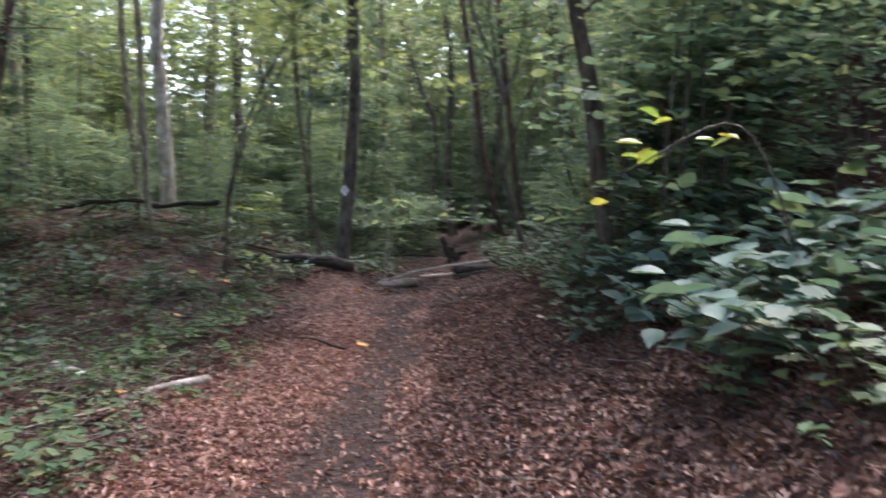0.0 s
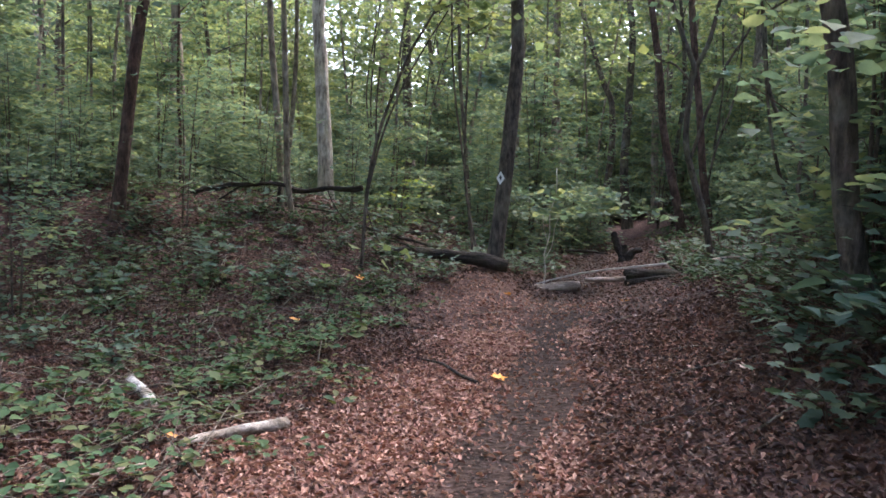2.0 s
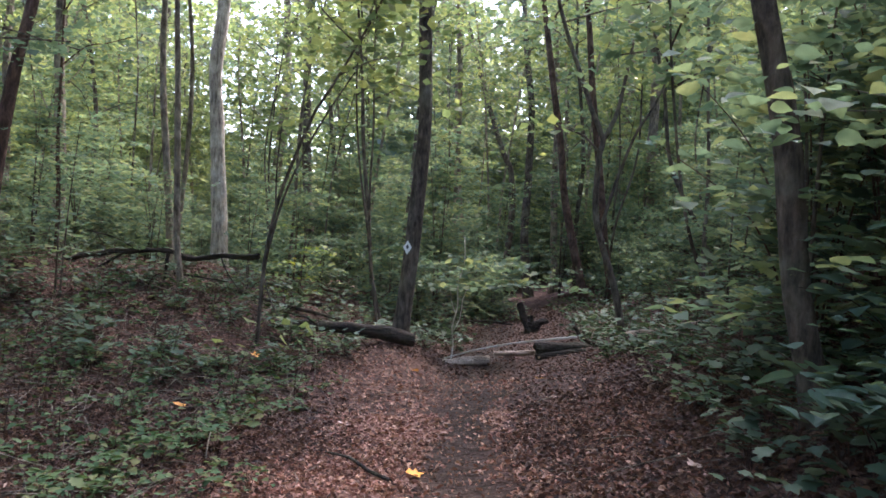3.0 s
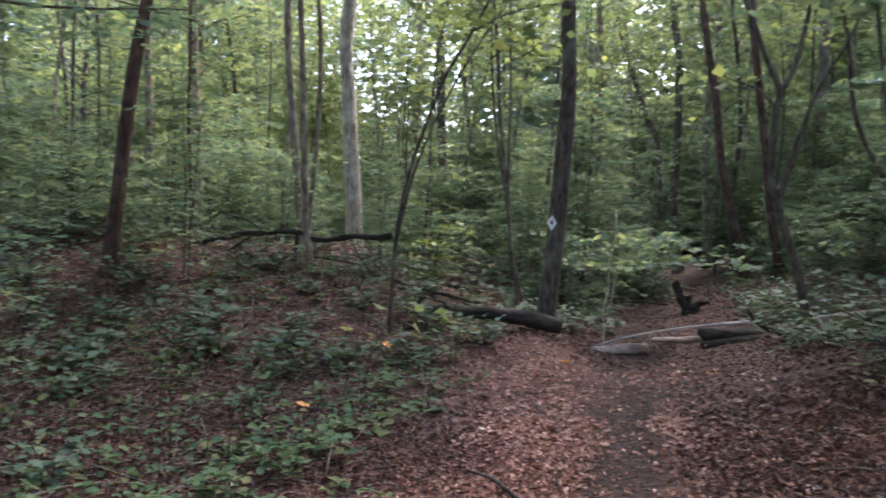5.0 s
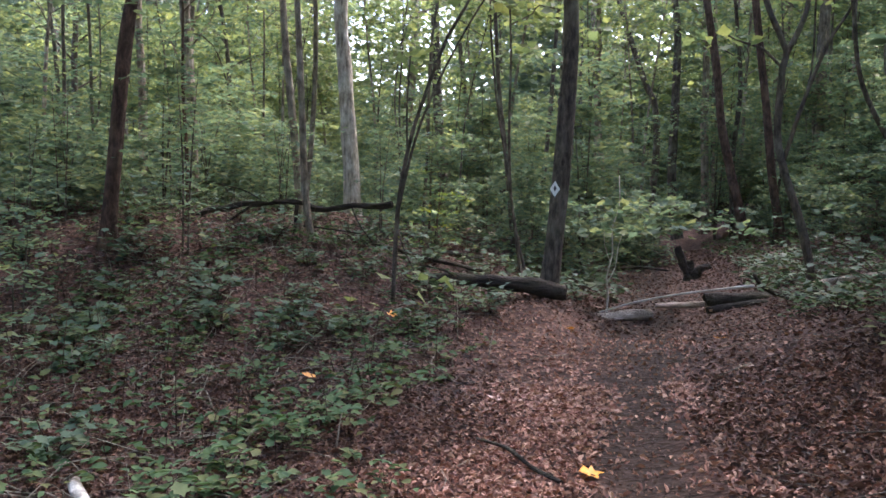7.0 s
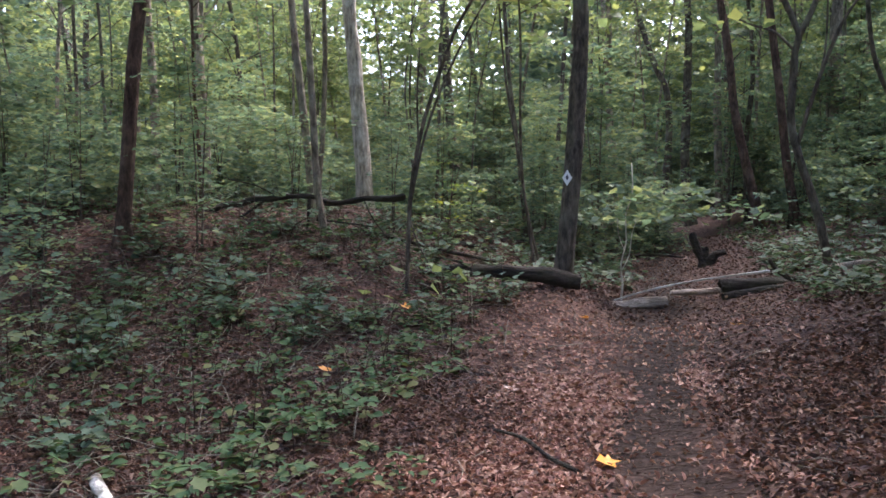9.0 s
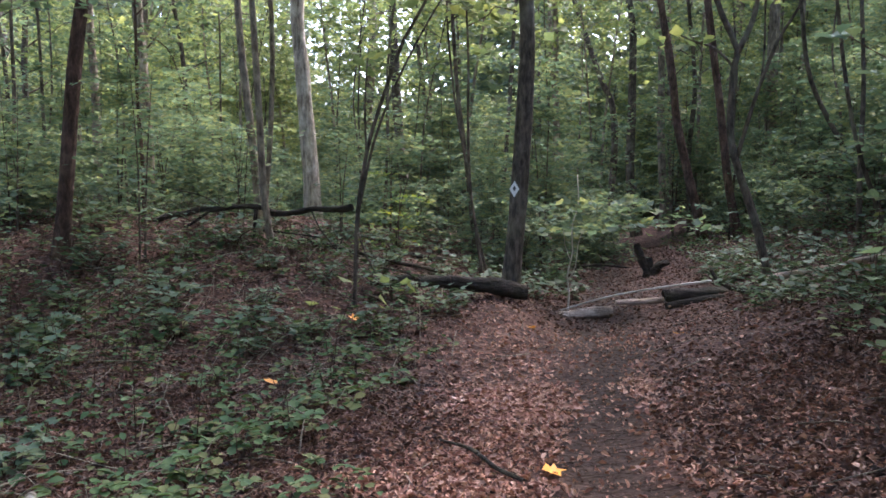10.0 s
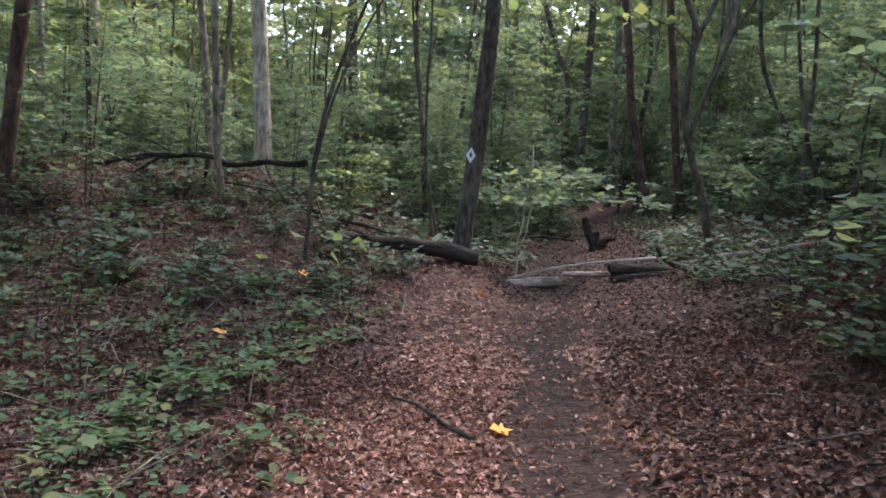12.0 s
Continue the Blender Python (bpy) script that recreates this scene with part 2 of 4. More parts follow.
def smooth_line(pts, step=0.25):
    """Points along a curve that passes through pts."""
    p = np.asarray(pts, float)
    q = np.vstack([2 * p[0] - p[1], p, 2 * p[-1] - p[-2]])
    out = []
    for i in range(1, len(q) - 2):
        n = max(2, int(np.linalg.norm(q[i + 1] - q[i]) / step) + 1)
        for t in np.arange(n) / n:
            a, b, c, d = q[i - 1], q[i], q[i + 1], q[i + 2]
            out.append(0.5 * (2 * b + (c - a) * t + (2 * a - 5 * b + 4 * c - d) * t * t + (3 * b - a - 3 * c + d) * t**3))
    return np.array(out + [p[-1]])


def tube(line, r0, r1, sides=9, rough=0.08, seed=0, flare=0.0, ragged=0.0):
    """A round stem along a line, closed at both ends, thinner towards its end, uneven in girth."""
    rng = np.random.default_rng(seed)
    n = len(line)
    t = np.linspace(0, 1, n)
    d = np.gradient(line, axis=0)
    d /= np.linalg.norm(d, axis=1)[:, None] + 1e-9
    ref = np.array([0.31, 0.95, 0.05]) if abs(d[0][2]) > 0.6 else np.array([0.0, 0.05, 1.0])
    a = np.cross(d, ref)
    a /= np.linalg.norm(a, axis=1)[:, None] + 1e-9
    b = np.cross(d, a)
    lumps = rng.normal(0, 1, (n + 4, sides)).clip(-2, 2)
    lumps = (lumps[:-4] + 2 * lumps[1:-3] + 3 * lumps[2:-2] + 2 * lumps[3:-1] + lumps[4:]) / 4.4
    lumps = (lumps + 0.5 * np.roll(lumps, 1, 1) + 0.5 * np.roll(lumps, -1, 1)) / 1.3
    r = (r0 + (r1 - r0) * t)[:, None] * (1 + rough * lumps)
    if flare:
        away = np.linalg.norm(line - line[0], axis=1)[:, None]
        lobes = 1 + 0.5 * np.sin(np.arange(sides) * 2 * np.pi * 3 / sides + seed)[None]
        r = r * (1 + flare * np.exp(-away / (r0 * 2.2)) * lobes)
    ang = np.arange(sides) * 2 * np.pi / sides
    ring = line[:, None, :] + r[..., None] * (np.cos(ang)[None, :, None] * a[:, None, :] + np.sin(ang)[None, :, None] * b[:, None, :])
    if ragged:
        ring[0] -= d[0] * (rng.random((sides, 1)) * ragged * r0)
        ring[-1] += d[-1] * (rng.random((sides, 1)) * ragged * r1)
    v = ring.reshape(-1, 3)
    i, k = np.meshgrid(np.arange(n - 1), np.arange(sides), indexing="ij")
    f = np.stack([i * sides + k, i * sides + (k + 1) % sides, (i + 1) * sides + (k + 1) % sides, (i + 1) * sides + k], -1).reshape(-1, 4)
    faces = f.tolist() + [list(range(sides))[::-1], [(n - 1) * sides + j for j in range(sides)]]
    return v, faces


def joined(pieces):
    vs, fs, k = [], [], 0
    for v, f in pieces:
        vs.append(v)
        fs += [[i + k for i in face] for face in f]
        k += len(v)
    return np.vstack(vs), fs


def both_sides(half):
    """A leaf's outline from the half on one side of its midrib."""
    return half + [(u, -v, h) for u, v, h in half[-2:0:-1]]


LEAF_SHAPES = {
    "plain": both_sides([(-0.5, 0, 0), (-0.05, 0.5, 1), (0.5, 0, -0.4)]),
    "oval": both_sides([(-0.5, 0, 0), (-0.22, 0.42, 1), (0.12, 0.36, 1), (0.5, 0, -0.6)]),
    "broad": both_sides([(-0.5, 0, 0), (-0.4, 0.26, 0.6), (-0.18, 0.46, 1), (0.08, 0.42, 0.9), (0.28, 0.22, 0.4), (0.5, 0, -0.8)]),
    "lobed": [(-0.08, 0, -0.1)] + both_sides([(-0.5, 0, 0), (-0.3, 0.2, 0.4), (-0.27, 0.46, 0.5), (-0.08, 0.38, 0.7), (0.13, 0.5, 0.3), (0.2, 0.26, 0.5), (0.5, 0, -0.7)]),
}


def blades(rng, centres, size, tilt=0.5, wide=0.55, fold=0.25, spread=0.35, fine=False, curl=0.0, shape=""):
    """One leaf at each place, folded along the midrib: plain, oval, broad with a drooping tip, or lobed like a maple's."""
    n = len(centres)
    s = size * (1 + spread * rng.normal(0, 1, n).clip(-1.6, 1.6))
    yaw = rng.random(n) * 2 * np.pi
    nrm = np.stack([rng.normal(0, tilt, n), rng.normal(0, tilt, n), np.ones(n)], -1)
    nrm /= np.linalg.norm(nrm, axis=1)[:, None]
    d = np.stack([np.cos(yaw), np.sin(yaw), np.zeros(n)], -1)
    d -= (d * nrm).sum(1)[:, None] * nrm
    d /= np.linalg.norm(d, axis=1)[:, None]
    w = np.cross(nrm, d)
    prof = LEAF_SHAPES[shape or ("oval" if fine else "plain")]
    vs = []
    for u, v, h in prof:
        lift = h * fold * 0.35 + (curl * rng.normal(0, 0.4, n) if curl else 0)
        vs.append(centres + s[:, None] * (u * d + v * wide * 2 * w + (lift[:, None] if curl else lift) * nrm))
    k = len(prof)
    v = np.stack(vs, 1).reshape(-1, 3)
    o = np.arange(n)[:, None] * k
    if shape == "lobed":
        tri = [(0, 1 + (i + 1) % (k - 1), 1 + i) for i in range(k - 1)]
    else:
        tri = [(0, i + 1, i) for i in range(1, k - 1)]
    f = np.concatenate([o + np.array(t)[None] for t in tri], 0)
    return v, f


def sprays(rng, centres, radius, per, droop=0.25, flat=0.1):
    """Places for leaves in flat, drooping sprays round each centre."""
    n = len(centres)
    r = radius * np.sqrt(rng.random((n, per))) * (0.6 + 0.8 * rng.random((n, 1)))
    a = rng.random((n, per)) * 2 * np.pi
    z = rng.normal(0, flat * radius, (n, per)) - droop * r * r / radius
    p = np.stack([r * np.cos(a), r * np.sin(a), z], -1) + centres[:, None, :]
    return p.reshape(-1, 3)


# ---- the lie of the land ----
def step01(a, b, v):
    t = np.clip((v - a) / (b - a), 0, 1)
    return t * t * (3 - 2 * t)


def land(x, y):
    """Height of the ground: a trodden hollow, a bank to one side that grows into a hillside, a low mound to the other."""
    x, y = np.asarray(x, float), np.asarray(y, float)
    u = x + 0.55
    near = 0.36 - 0.15 * step01(9, 13, y)
    rise = near * np.logaddexp(0, 5 * (u - 0.15)) / 5
    hill = 0.9 * np.logaddexp(0, 1.2 * (x - 3.0)) / 1.2
    hill = hill / (1 + 0.018 * hill**1.5)
    mound = 0.75 * step01(8.8, 13, y) * step01(-0.6, -4.6, x) * (1 - 0.75 * step01(15, 28, y))
    mound = mound + 0.3 * step01(9, 12, y) * step01(-3.5, -6.5, x) * (1 - step01(17, 30, y))
    mound = mound - 0.13 * step01(-1.7, -2.9, x) * (1 - step01(7.4, 9.2, y))
    mound = mound + 0.19 * np.exp(-(((x + 1.5) / 0.5) ** 2) - ((y - 12.6) / 1.1) ** 2)
    bumps = 0.025 * np.sin(1.9 * x + 0.7 * y) * np.sin(1.3 * y - 0.8 * x + 1) + 0.012 * np.sin(5.1 * x + 2.3) * np.sin(4.3 * y)
    fine = 0.006 * np.sin(17 * x + 3 * np.sin(5 * y)) * np.sin(15 * y + 2 * np.sin(7 * x))
    far = 0.25 * np.sin(0.11 * x + 1) * np.sin(0.09 * y) * step01(14, 40, np.hypot(x, y - 6))
    return np.minimum(rise, 1.6) + hill + mound + bumps * step01(0.1, 0.8, np.abs(u)) + fine + 0.05 + far


def axis(inner0, inner1, step, far):
    mid = np.arange(inner0, inner1, step)
    out, s, p = [], step, inner1
    while p < far:
        out.append(p)
        s *= 1.12
        p += s
    low, s, p = [], step, inner0 - step
    while p > -far:
        low.append(p)
        s *= 1.12
        p -= s
    return np.array(low[::-1] + mid.tolist() + out)


gx, gy = axis(-6.5, 4.0, 0.09, 500), axis(0.0, 15.0, 0.09, 500)
GX, GY = np.meshgrid(gx, gy, indexing="xy")
ii, jj = np.meshgrid(np.arange(len(gy) - 1), np.arange(len(gx) - 1), indexing="ij")
w_ = len(gx)
gf = np.stack([ii * w_ + jj, ii * w_ + jj + 1, (ii + 1) * w_ + jj + 1, (ii + 1) * w_ + jj], -1).reshape(-1, 4)
ground = mesh_object("ground", np.stack([GX, GY, land(GX, GY)], -1).reshape(-1, 3), gf, GROUND)
tagged(ground, "woodland ground of dark soil under rotting brown leaves", "ground", kind="structure")


# ---- trees ----
def on_land(x, y, up=0.0):
    return np.array([x, y, float(land(x, y)) + up])


def grow_tree(name, pts, r, bark, label, height, crown_from, crown_r, n_limbs=9, leaf=LEAF_TOP, per=22, leaf_size=0.11, seed=0, group="", sides=10, top_r=0.3, forks=(), shape=""):
    """A tree through the given points of its stem: root flare, limbs that rise and spread, leaves in flat sprays on them."""
    rng = np.random.default_rng(seed + 100)
    p = np.asarray(pts, float)
    z0 = float(land(p[0][0], p[0][1]))
    if p[0][2] > z0 - 0.05:
        d = p[1] - p[0]
        p = np.vstack([p[0] - d / max(d[2], 0.05) * (p[0][2] - z0 + 0.12), p])
    top, d = p[-1], p[-1] - p[-2]
    d = d / np.linalg.norm(d)
    while top[2] < z0 + height:
        d = 0.75 * d + 0.25 * np.array([0, 0, 1]) + rng.normal(0, 0.05, 3)
        d /= np.linalg.norm(d)
        top = top + d * 1.2
        p = np.vstack([p, top])
    root = p[0].copy()
    thing = base_of(name, root, label, "tree", group)
    line = smooth_line(p, 0.22) - root
    v, f = tube(line, r, r * top_r, sides + 4, 0.06, seed, 0.45 if r > 0.06 else 0.2)
    mesh_object("trunk", v, f, bark, thing)
    ends = []
    for fk in forks:
        fp, fr = fk
        fl = smooth_line(np.asarray(fp, float), 0.15) - root
        v, f = tube(fl, fr, fr * 0.5, 8, 0.05, seed + 3)
        mesh_object("limb", v, f, bark, thing)
        ends.append(fl[-1])
    zs = line[:, 2]
    for i in range(n_limbs):
        h = crown_from + (height * 0.97 - crown_from) * ((i + 0.5 * rng.random()) / n_limbs)
        k = int(np.argmin(np.abs(zs - h)))
        a = i * 2.4 + rng.random()
        reach = crown_r * (1 - 0.45 * abs((h - crown_from) / (height - crown_from) - 0.35)) * (0.6 + 0.5 * rng.random())
        out = np.array([math.cos(a), math.sin(a), 0])
        q = [line[k], line[k] + out * reach * 0.35 + [0, 0, 0.3 * reach], line[k] + out * reach * 0.7 + [0, 0, 0.42 * reach], line[k] + out * reach + [0, 0, 0.4 * reach]]
        ll = smooth_line(np.array(q) + np.vstack([np.zeros(3), rng.normal(0, 0.08 * reach, (3, 3))]), 0.4)
        v, f = tube(ll, max(0.012, r * 0.32 * (1 - h / height * 0.5)), 0.006, 6, 0.06, seed + i)
        mesh_object("limb", v, f, bark, thing)
        m = max(5, int(reach * 4))
        pick = ll[rng.integers(len(ll) // 4, len(ll), m)]
        ends.append(pick + rng.normal(0, 1, (m, 3)) * [0.35 * reach * 0.6, 0.35 * reach * 0.6, 0.22 * reach])
    c = np.vstack([np.atleast_2d(e) for e in ends])
    c = np.vstack([c, line[-1] + rng.normal(0, 0.6, (8, 3))])
    v, f = blades(rng, sprays(rng, c, 0.5, per), leaf_size, 0.45, shape=shape)
    mesh_object("crown", v, f, leaf, thing)
    return thing


def up_line(y, *xz):
    return [(x, y, z) for x, z in xz]


blazed = grow_tree("tree", up_line(12.8, (-1.52, 0.2), (-1.46, 1.06), (-1.41, 2.03), (-1.38, 2.98), (-1.4, 3.6)), 0.106, BARK_DARK,
                   "slender dark-barked tree leaning beside the path, with a trail marker", 13, 6.0, 4.4, 14, per=30, seed=1, top_r=0.35)
grow_tree("tree", up_line(11.2, (-6.15, 0.7), (-6.13, 0.93), (-6.08, 1.5), (-6.0, 2.34), (-5.9, 3.22)), 0.086, BARK_BROWN,
          "reddish-brown tree standing on the leafy mound", 12, 5.2, 4.2, 14, per=30, seed=2)
grow_tree("tree", up_line(16.9, (-8.5, 0.6), (-8.55, 1.25), (-8.6, 2.55), (-8.67, 3.54), (-8.77, 4.52)), 0.11, BARK_GREY,
          "straight grey-brown tree behind the mound", 13, 6.4, 4, 13, per=28, seed=3)
grow_tree("tree", up_line(14.0, (-6.87, 0.74), (-6.91, 1.92), (-6.98, 2.7)), 0.03, BARK_BROWN, "thin dark young tree with a bare stem", 5, 3.0, 1.2, 5, seed=4, leaf=LEAF_UNDER)
grow_tree("tree", up_line(20.0, (-11.7, 1.0), (-11.75, 3.39), (-11.88, 5.23)), 0.105, BARK_GREY, "grey tree deep in the wood", 13, 6.5, 3, 8, seed=5)
grow_tree("tree", up_line(13.2, (-4.77, 0.6), (-4.82, 1.58), (-4.95, 2.64), (-5.08, 3.68)), 0.053, BARK_GREY, "slim grey tree beside a fallen bough", 11, 5.5, 3.4, 12, per=28, seed=6)
grow_tree("tree", up_line(12.5, (-4.3, 0.6), (-4.33, 0.95), (-4.41, 1.38), (-4.49, 2.56), (-4.56, 3.52)), 0.047, BARK_GREY, "slim lichen-grey tree bent near its foot", 10, 5.2, 3.4, 12, per=28, seed=7)
grow_tree("tree", up_line(19.2, (-6.25, 0.6), (-6.39, 2.28), (-6.53, 3.74), (-6.67, 5.07)), 0.17, BARK_PALE, "tall pale-barked tree with a thick straight trunk", 16, 8.0, 3.6, 9, seed=8)
grow_tree("tree", up_line(11.3, (-2.9, 0.4), (-2.88, 1.27), (-2.78, 1.94), (-2.63, 2.44), (-2.43, 2.98), (-2.27, 3.25)), 0.025, BARK_DARK,
          "thin dark young tree with twin arching stems", 4.6, 3.2, 1.3, 6, seed=9, leaf=LEAF_TOP, sides=8,
          forks=[([(-2.87, 11.3, 1.3), (-2.72, 11.27, 1.95), (-2.5, 11.22, 2.5), (-2.24, 11.2, 3.0), (-2.0, 11.2, 3.4)], 0.016), ([(-2.8, 11.3, 1.85), (-2.82, 11.3, 2.3), (-2.8, 11.3, 2.8)], 0.012),
                 ([(-2.88, 11.3, 1.1), (-2.78, 11.28, 0.85), (-2.62, 11.2, 0.62)], 0.01)])
grow_tree("tree", up_line(31.0, (-7.1, 0.1), (-7.42, 2.05), (-7.62, 3.98), (-7.78, 5.9), (-7.91, 7.81)), 0.2, BARK_DARK, "dark tree far back among saplings", 16, 8.5, 4, 9, seed=10)
grow_tree("tree", up_line(30.0, (-5.8, 0.2), (-6.09, 2.45), (-6.42, 4.29)), 0.11, BARK_DARK, "dark leaning tree far back in the wood", 12, 7, 3, 7, seed=11)
grow_tree("tree", up_line(18.0, (-2.74, 0.3), (-2.99, 2.32), (-3.14, 3.32), (-3.28, 4.81)), 0.045, BARK_DARK, "slim dark tree with a clear stem", 9, 4.6, 2, 7, seed=12)
grow_tree("tree", up_line(14.5, (-2.08, 0.3), (-2.32, 1.73), (-2.53, 2.79), (-2.66, 3.99)), 0.024, BARK_DARK, "thin sapling leaning away from the path", 6, 3.6, 1.3, 6, seed=13)
grow_tree("tree", up_line(14.2, (-1.95, 0.3), (-2.2, 1.3), (-2.28, 2.3), (-2.3, 3.3)), 0.022, BARK_DARK, "thin sapling behind a mossy log", 6, 3.6, 1.3, 6, seed=14)
grow_tree("tree", up_line(22.0, (-2.9, 0.3), (-2.83, 1.17), (-2.7, 3.23), (-2.64, 5.12)), 0.058, BARK_DARK, "dark straight tree in the middle of the wood", 12, 6.5, 2.6, 7, seed=15)
grow_tree("tree", up_line(26.0, (-1.75, 0.3), (-1.85, 2.0), (-1.95, 5.5)), 0.1, BARK_GREY, "grey straight tree in the middle of the wood", 13, 7, 3, 4, seed=16)
grow_tree("tree", up_line(33.0, (-2.0, 0.3), (-2.03, 1.93), (-2.38, 4.73), (-2.61, 7.11)), 0.11, BARK_GREY, "grey tree far along the hollow", 14, 8, 3, 4, seed=17)
grow_tree("tree", up_line(33.0, (-0.5, 0.3), (-0.33, 1.8), (-0.28, 3.4), (-0.4, 4.78), (-0.85, 5.76), (-1.78, 8.3)), 0.14, BARK_DARK, "dark tree with a sharply bent trunk", 14, 9, 3, 4, seed=18)
grow_tree("tree", up_line(30.0, (0.5, 0.3), (0.29, 1.61), (0.19, 2.68), (0.21, 4.46), (0.17, 6.57), (0.02, 7.61)), 0.16, BARK_DARK, "dark crooked tree far along the hollow", 15, 8, 3.4, 4, seed=19)
grow_tree("tree", up_line(22.0, (1.66, 0.55), (1.33, 1.74), (1.0, 3.08), (0.84, 4.18), (0.54, 5.75)), 0.11, BARK_BROWN, "brown tree leaning out from the foot of the hillside", 13, 6.5, 3.2, 8, seed=20)
grow_tree("tree", up_line(20.0, (2.05, 0.7), (1.82, 1.85), (1.63, 3.15), (1.44, 4.33), (1.3, 5.29)), 0.088, BARK_BROWN, "brown tree with ivy scars at the foot of the hillside", 12, 6.2, 2.8, 8, seed=21)
grow_tree("tree", up_line(13.0, (1.35, 0.45), (1.18, 1.19), (0.96, 1.81), (0.86, 2.24), (0.87, 2.93), (0.9, 3.11), (0.73, 3.48), (0.66, 3.66)), 0.048, BARK_DARK,
          "crooked dark young tree forking above head height", 6.5, 4.0, 1.8, 7, seed=22, leaf=LEAF_TOP,
          forks=[([(0.9, 13, 3.08), (1.03, 13, 3.39), (1.09, 13, 3.66), (1.2, 13, 4.4)], 0.033), ([(0.86, 13, 2.94), (0.66, 13, 3.14), (0.48, 13, 3.2), (0.2, 12.9, 3.3)], 0.016),
                 ([(0.93, 13, 1.9), (1.09, 12.95, 2.56), (1.29, 12.9, 3.18), (1.49, 12.9, 3.54), (1.7, 12.8, 4.1)], 0.024)])
grow_tree("tree", up_line(25.0, (3.6, 0.9), (3.46, 3.0), (3.43, 4.39), (3.42, 6.46)), 0.165, BARK_GREY, "grey tree rooted in the hillside", 14, 7, 3.2, 8, seed=23)
grow_tree("tree", up_line(14.0, (2.5, 1.2), (2.48, 1.9), (2.47, 2.91), (2.4, 3.9)), 0.034, BARK_DARK, "thin dark sapling on the bank", 6, 3.5, 1.6, 6, seed=24, leaf=LEAF_UNDER)
grow_tree("tree", up_line(16.0, (3.2, 1.4), (2.96, 1.98), (2.34, 3.17), (2.14, 4.36)), 0.04, BARK_DARK, "thin dark tree leaning from the hillside", 7, 4, 1.8, 6, seed=25, leaf=LEAF_UNDER)
grow_tree("tree", up_line(11.0, (2.15, 0.6), (2.01, 0.9), (1.81, 1.4), (1.6, 2.0), (1.45, 2.8)), 0.022, BARK_DARK, "thin bent sapling on the bank", 4.2, 2.6, 1.2, 6, seed=26, leaf=LEAF_UNDER)
grow_tree("tree", up_line(6.45, (1.37, 0.7), (1.305, 0.98), (1.2, 1.396), (1.12, 2.02), (1.05, 2.38), (0.95, 2.8)), 0.07, BARK_DARK,
          "dark-barked tree rising among big-leaved shrubs on the bank", 9, 2.0, 1.1, 14, seed=27, sides=12, leaf=LEAF_UNDER, per=16, leaf_size=0.08, shape="broad")



# ---- background wood: a few kinds of tree and sapling, repeated ----
def forest_kind(seed, height, r, bark, crown_from, crown_r, n_limbs, leaf, per, size):
    rng = np.random.default_rng(seed)
    p = [(0, 400, float(land(0, 400)) - 0.1)]
    x = 0.0
    for k in range(1, 4):
        x += rng.normal(0, 0.12)
        p.append((x, 400 + rng.normal(0, 0.1), p[0][2] + k * height / 5))
    return grow_tree("forest_tree", p, r, bark, "woodland tree with a slim trunk and green crown", height, crown_from, crown_r, n_limbs, leaf, per, size, seed, "trees of the wood", 8)


def sapling_kind(seed, height, n_stems, sprays_n, spread, leaf, size, per=20, shape=""):
    """A young tree or bush of the understory: thin stems and layered sprays of leaves."""
    rng = np.random.default_rng(seed)
    thing = base_of("sapling", (0, 400, 0), "leafy young understory tree with thin stems and layered sprays", "sapling", "understory saplings")
    cs = []
    for i in range(n_stems):
        a = rng.random() * 6.28
        lean = 0.12 * height * rng.random()
        q = [(0.05 * math.cos(a), 0.05 * math.sin(a), -0.15), (lean * 0.4 * math.cos(a), lean * 0.4 * math.sin(a), height * 0.4), (lean * math.cos(a) + rng.normal(0, 0.1), lean * math.sin(a), height * (0.8 + 0.2 * rng.random()))]
        line = smooth_line(q, 0.3)
        v, f = tube(line, 0.006 + 0.0045 * height, 0.004, 5, 0.05, seed + i)
        mesh_object("stem", v, f, BARK_DARK, thing)
        m = sprays_n // n_stems
        k = rng.integers(max(1, int(len(line) * 0.22)), len(line), m)
        aa = rng.random(m) * 6.28
        rr = spread * np.sqrt(rng.random(m)) * (0.5 + 0.5 * (1 - k / len(line)))
        tips = line[k] + np.stack([rr * np.cos(aa), rr * np.sin(aa), 0.25 * rr + rng.normal(0, 0.05, m)], -1)
        cs.append(tips)
        tw = []
        for kk, tip in list(zip(k, tips))[: max(4, m // 2)]:
            tw.append(tube(np.array([line[kk], (line[kk] + tip) / 2 + [0, 0, 0.06], tip]), 0.005, 0.002, 3, 0, seed))
        v, f = joined(tw)
        tagged(mesh_object("twig", v, f, BARK_DARK, thing), kind="stuff")
    v, f = blades(rng, sprays(rng, np.vstack(cs), 0.42, per, 0.3, 0.04), size, 0.27, shape=shape)
    mesh_object("foliage", v, f, leaf, thing)
    return thing


def scatter(kind, places, rng, s0=0.8, s1=1.25, first_label=None):
    """Sets the first of a kind at the first place and copies at the others."""
    for i, (x, y) in enumerate(places):
        s = s0 + (s1 - s0) * rng.random()
        m = Matrix.Translation(Vector(on_land(x, y, -0.03))) @ Matrix.Rotation(rng.random() * 6.28, 4, "Z") @ Matrix.Rotation(rng.normal(0, 0.04), 4, "X")
        if i == 0:
            kind.matrix_basis = m
        else:
            ob = copy_thing(kind, m)
            ob.scale = (s, s, s)


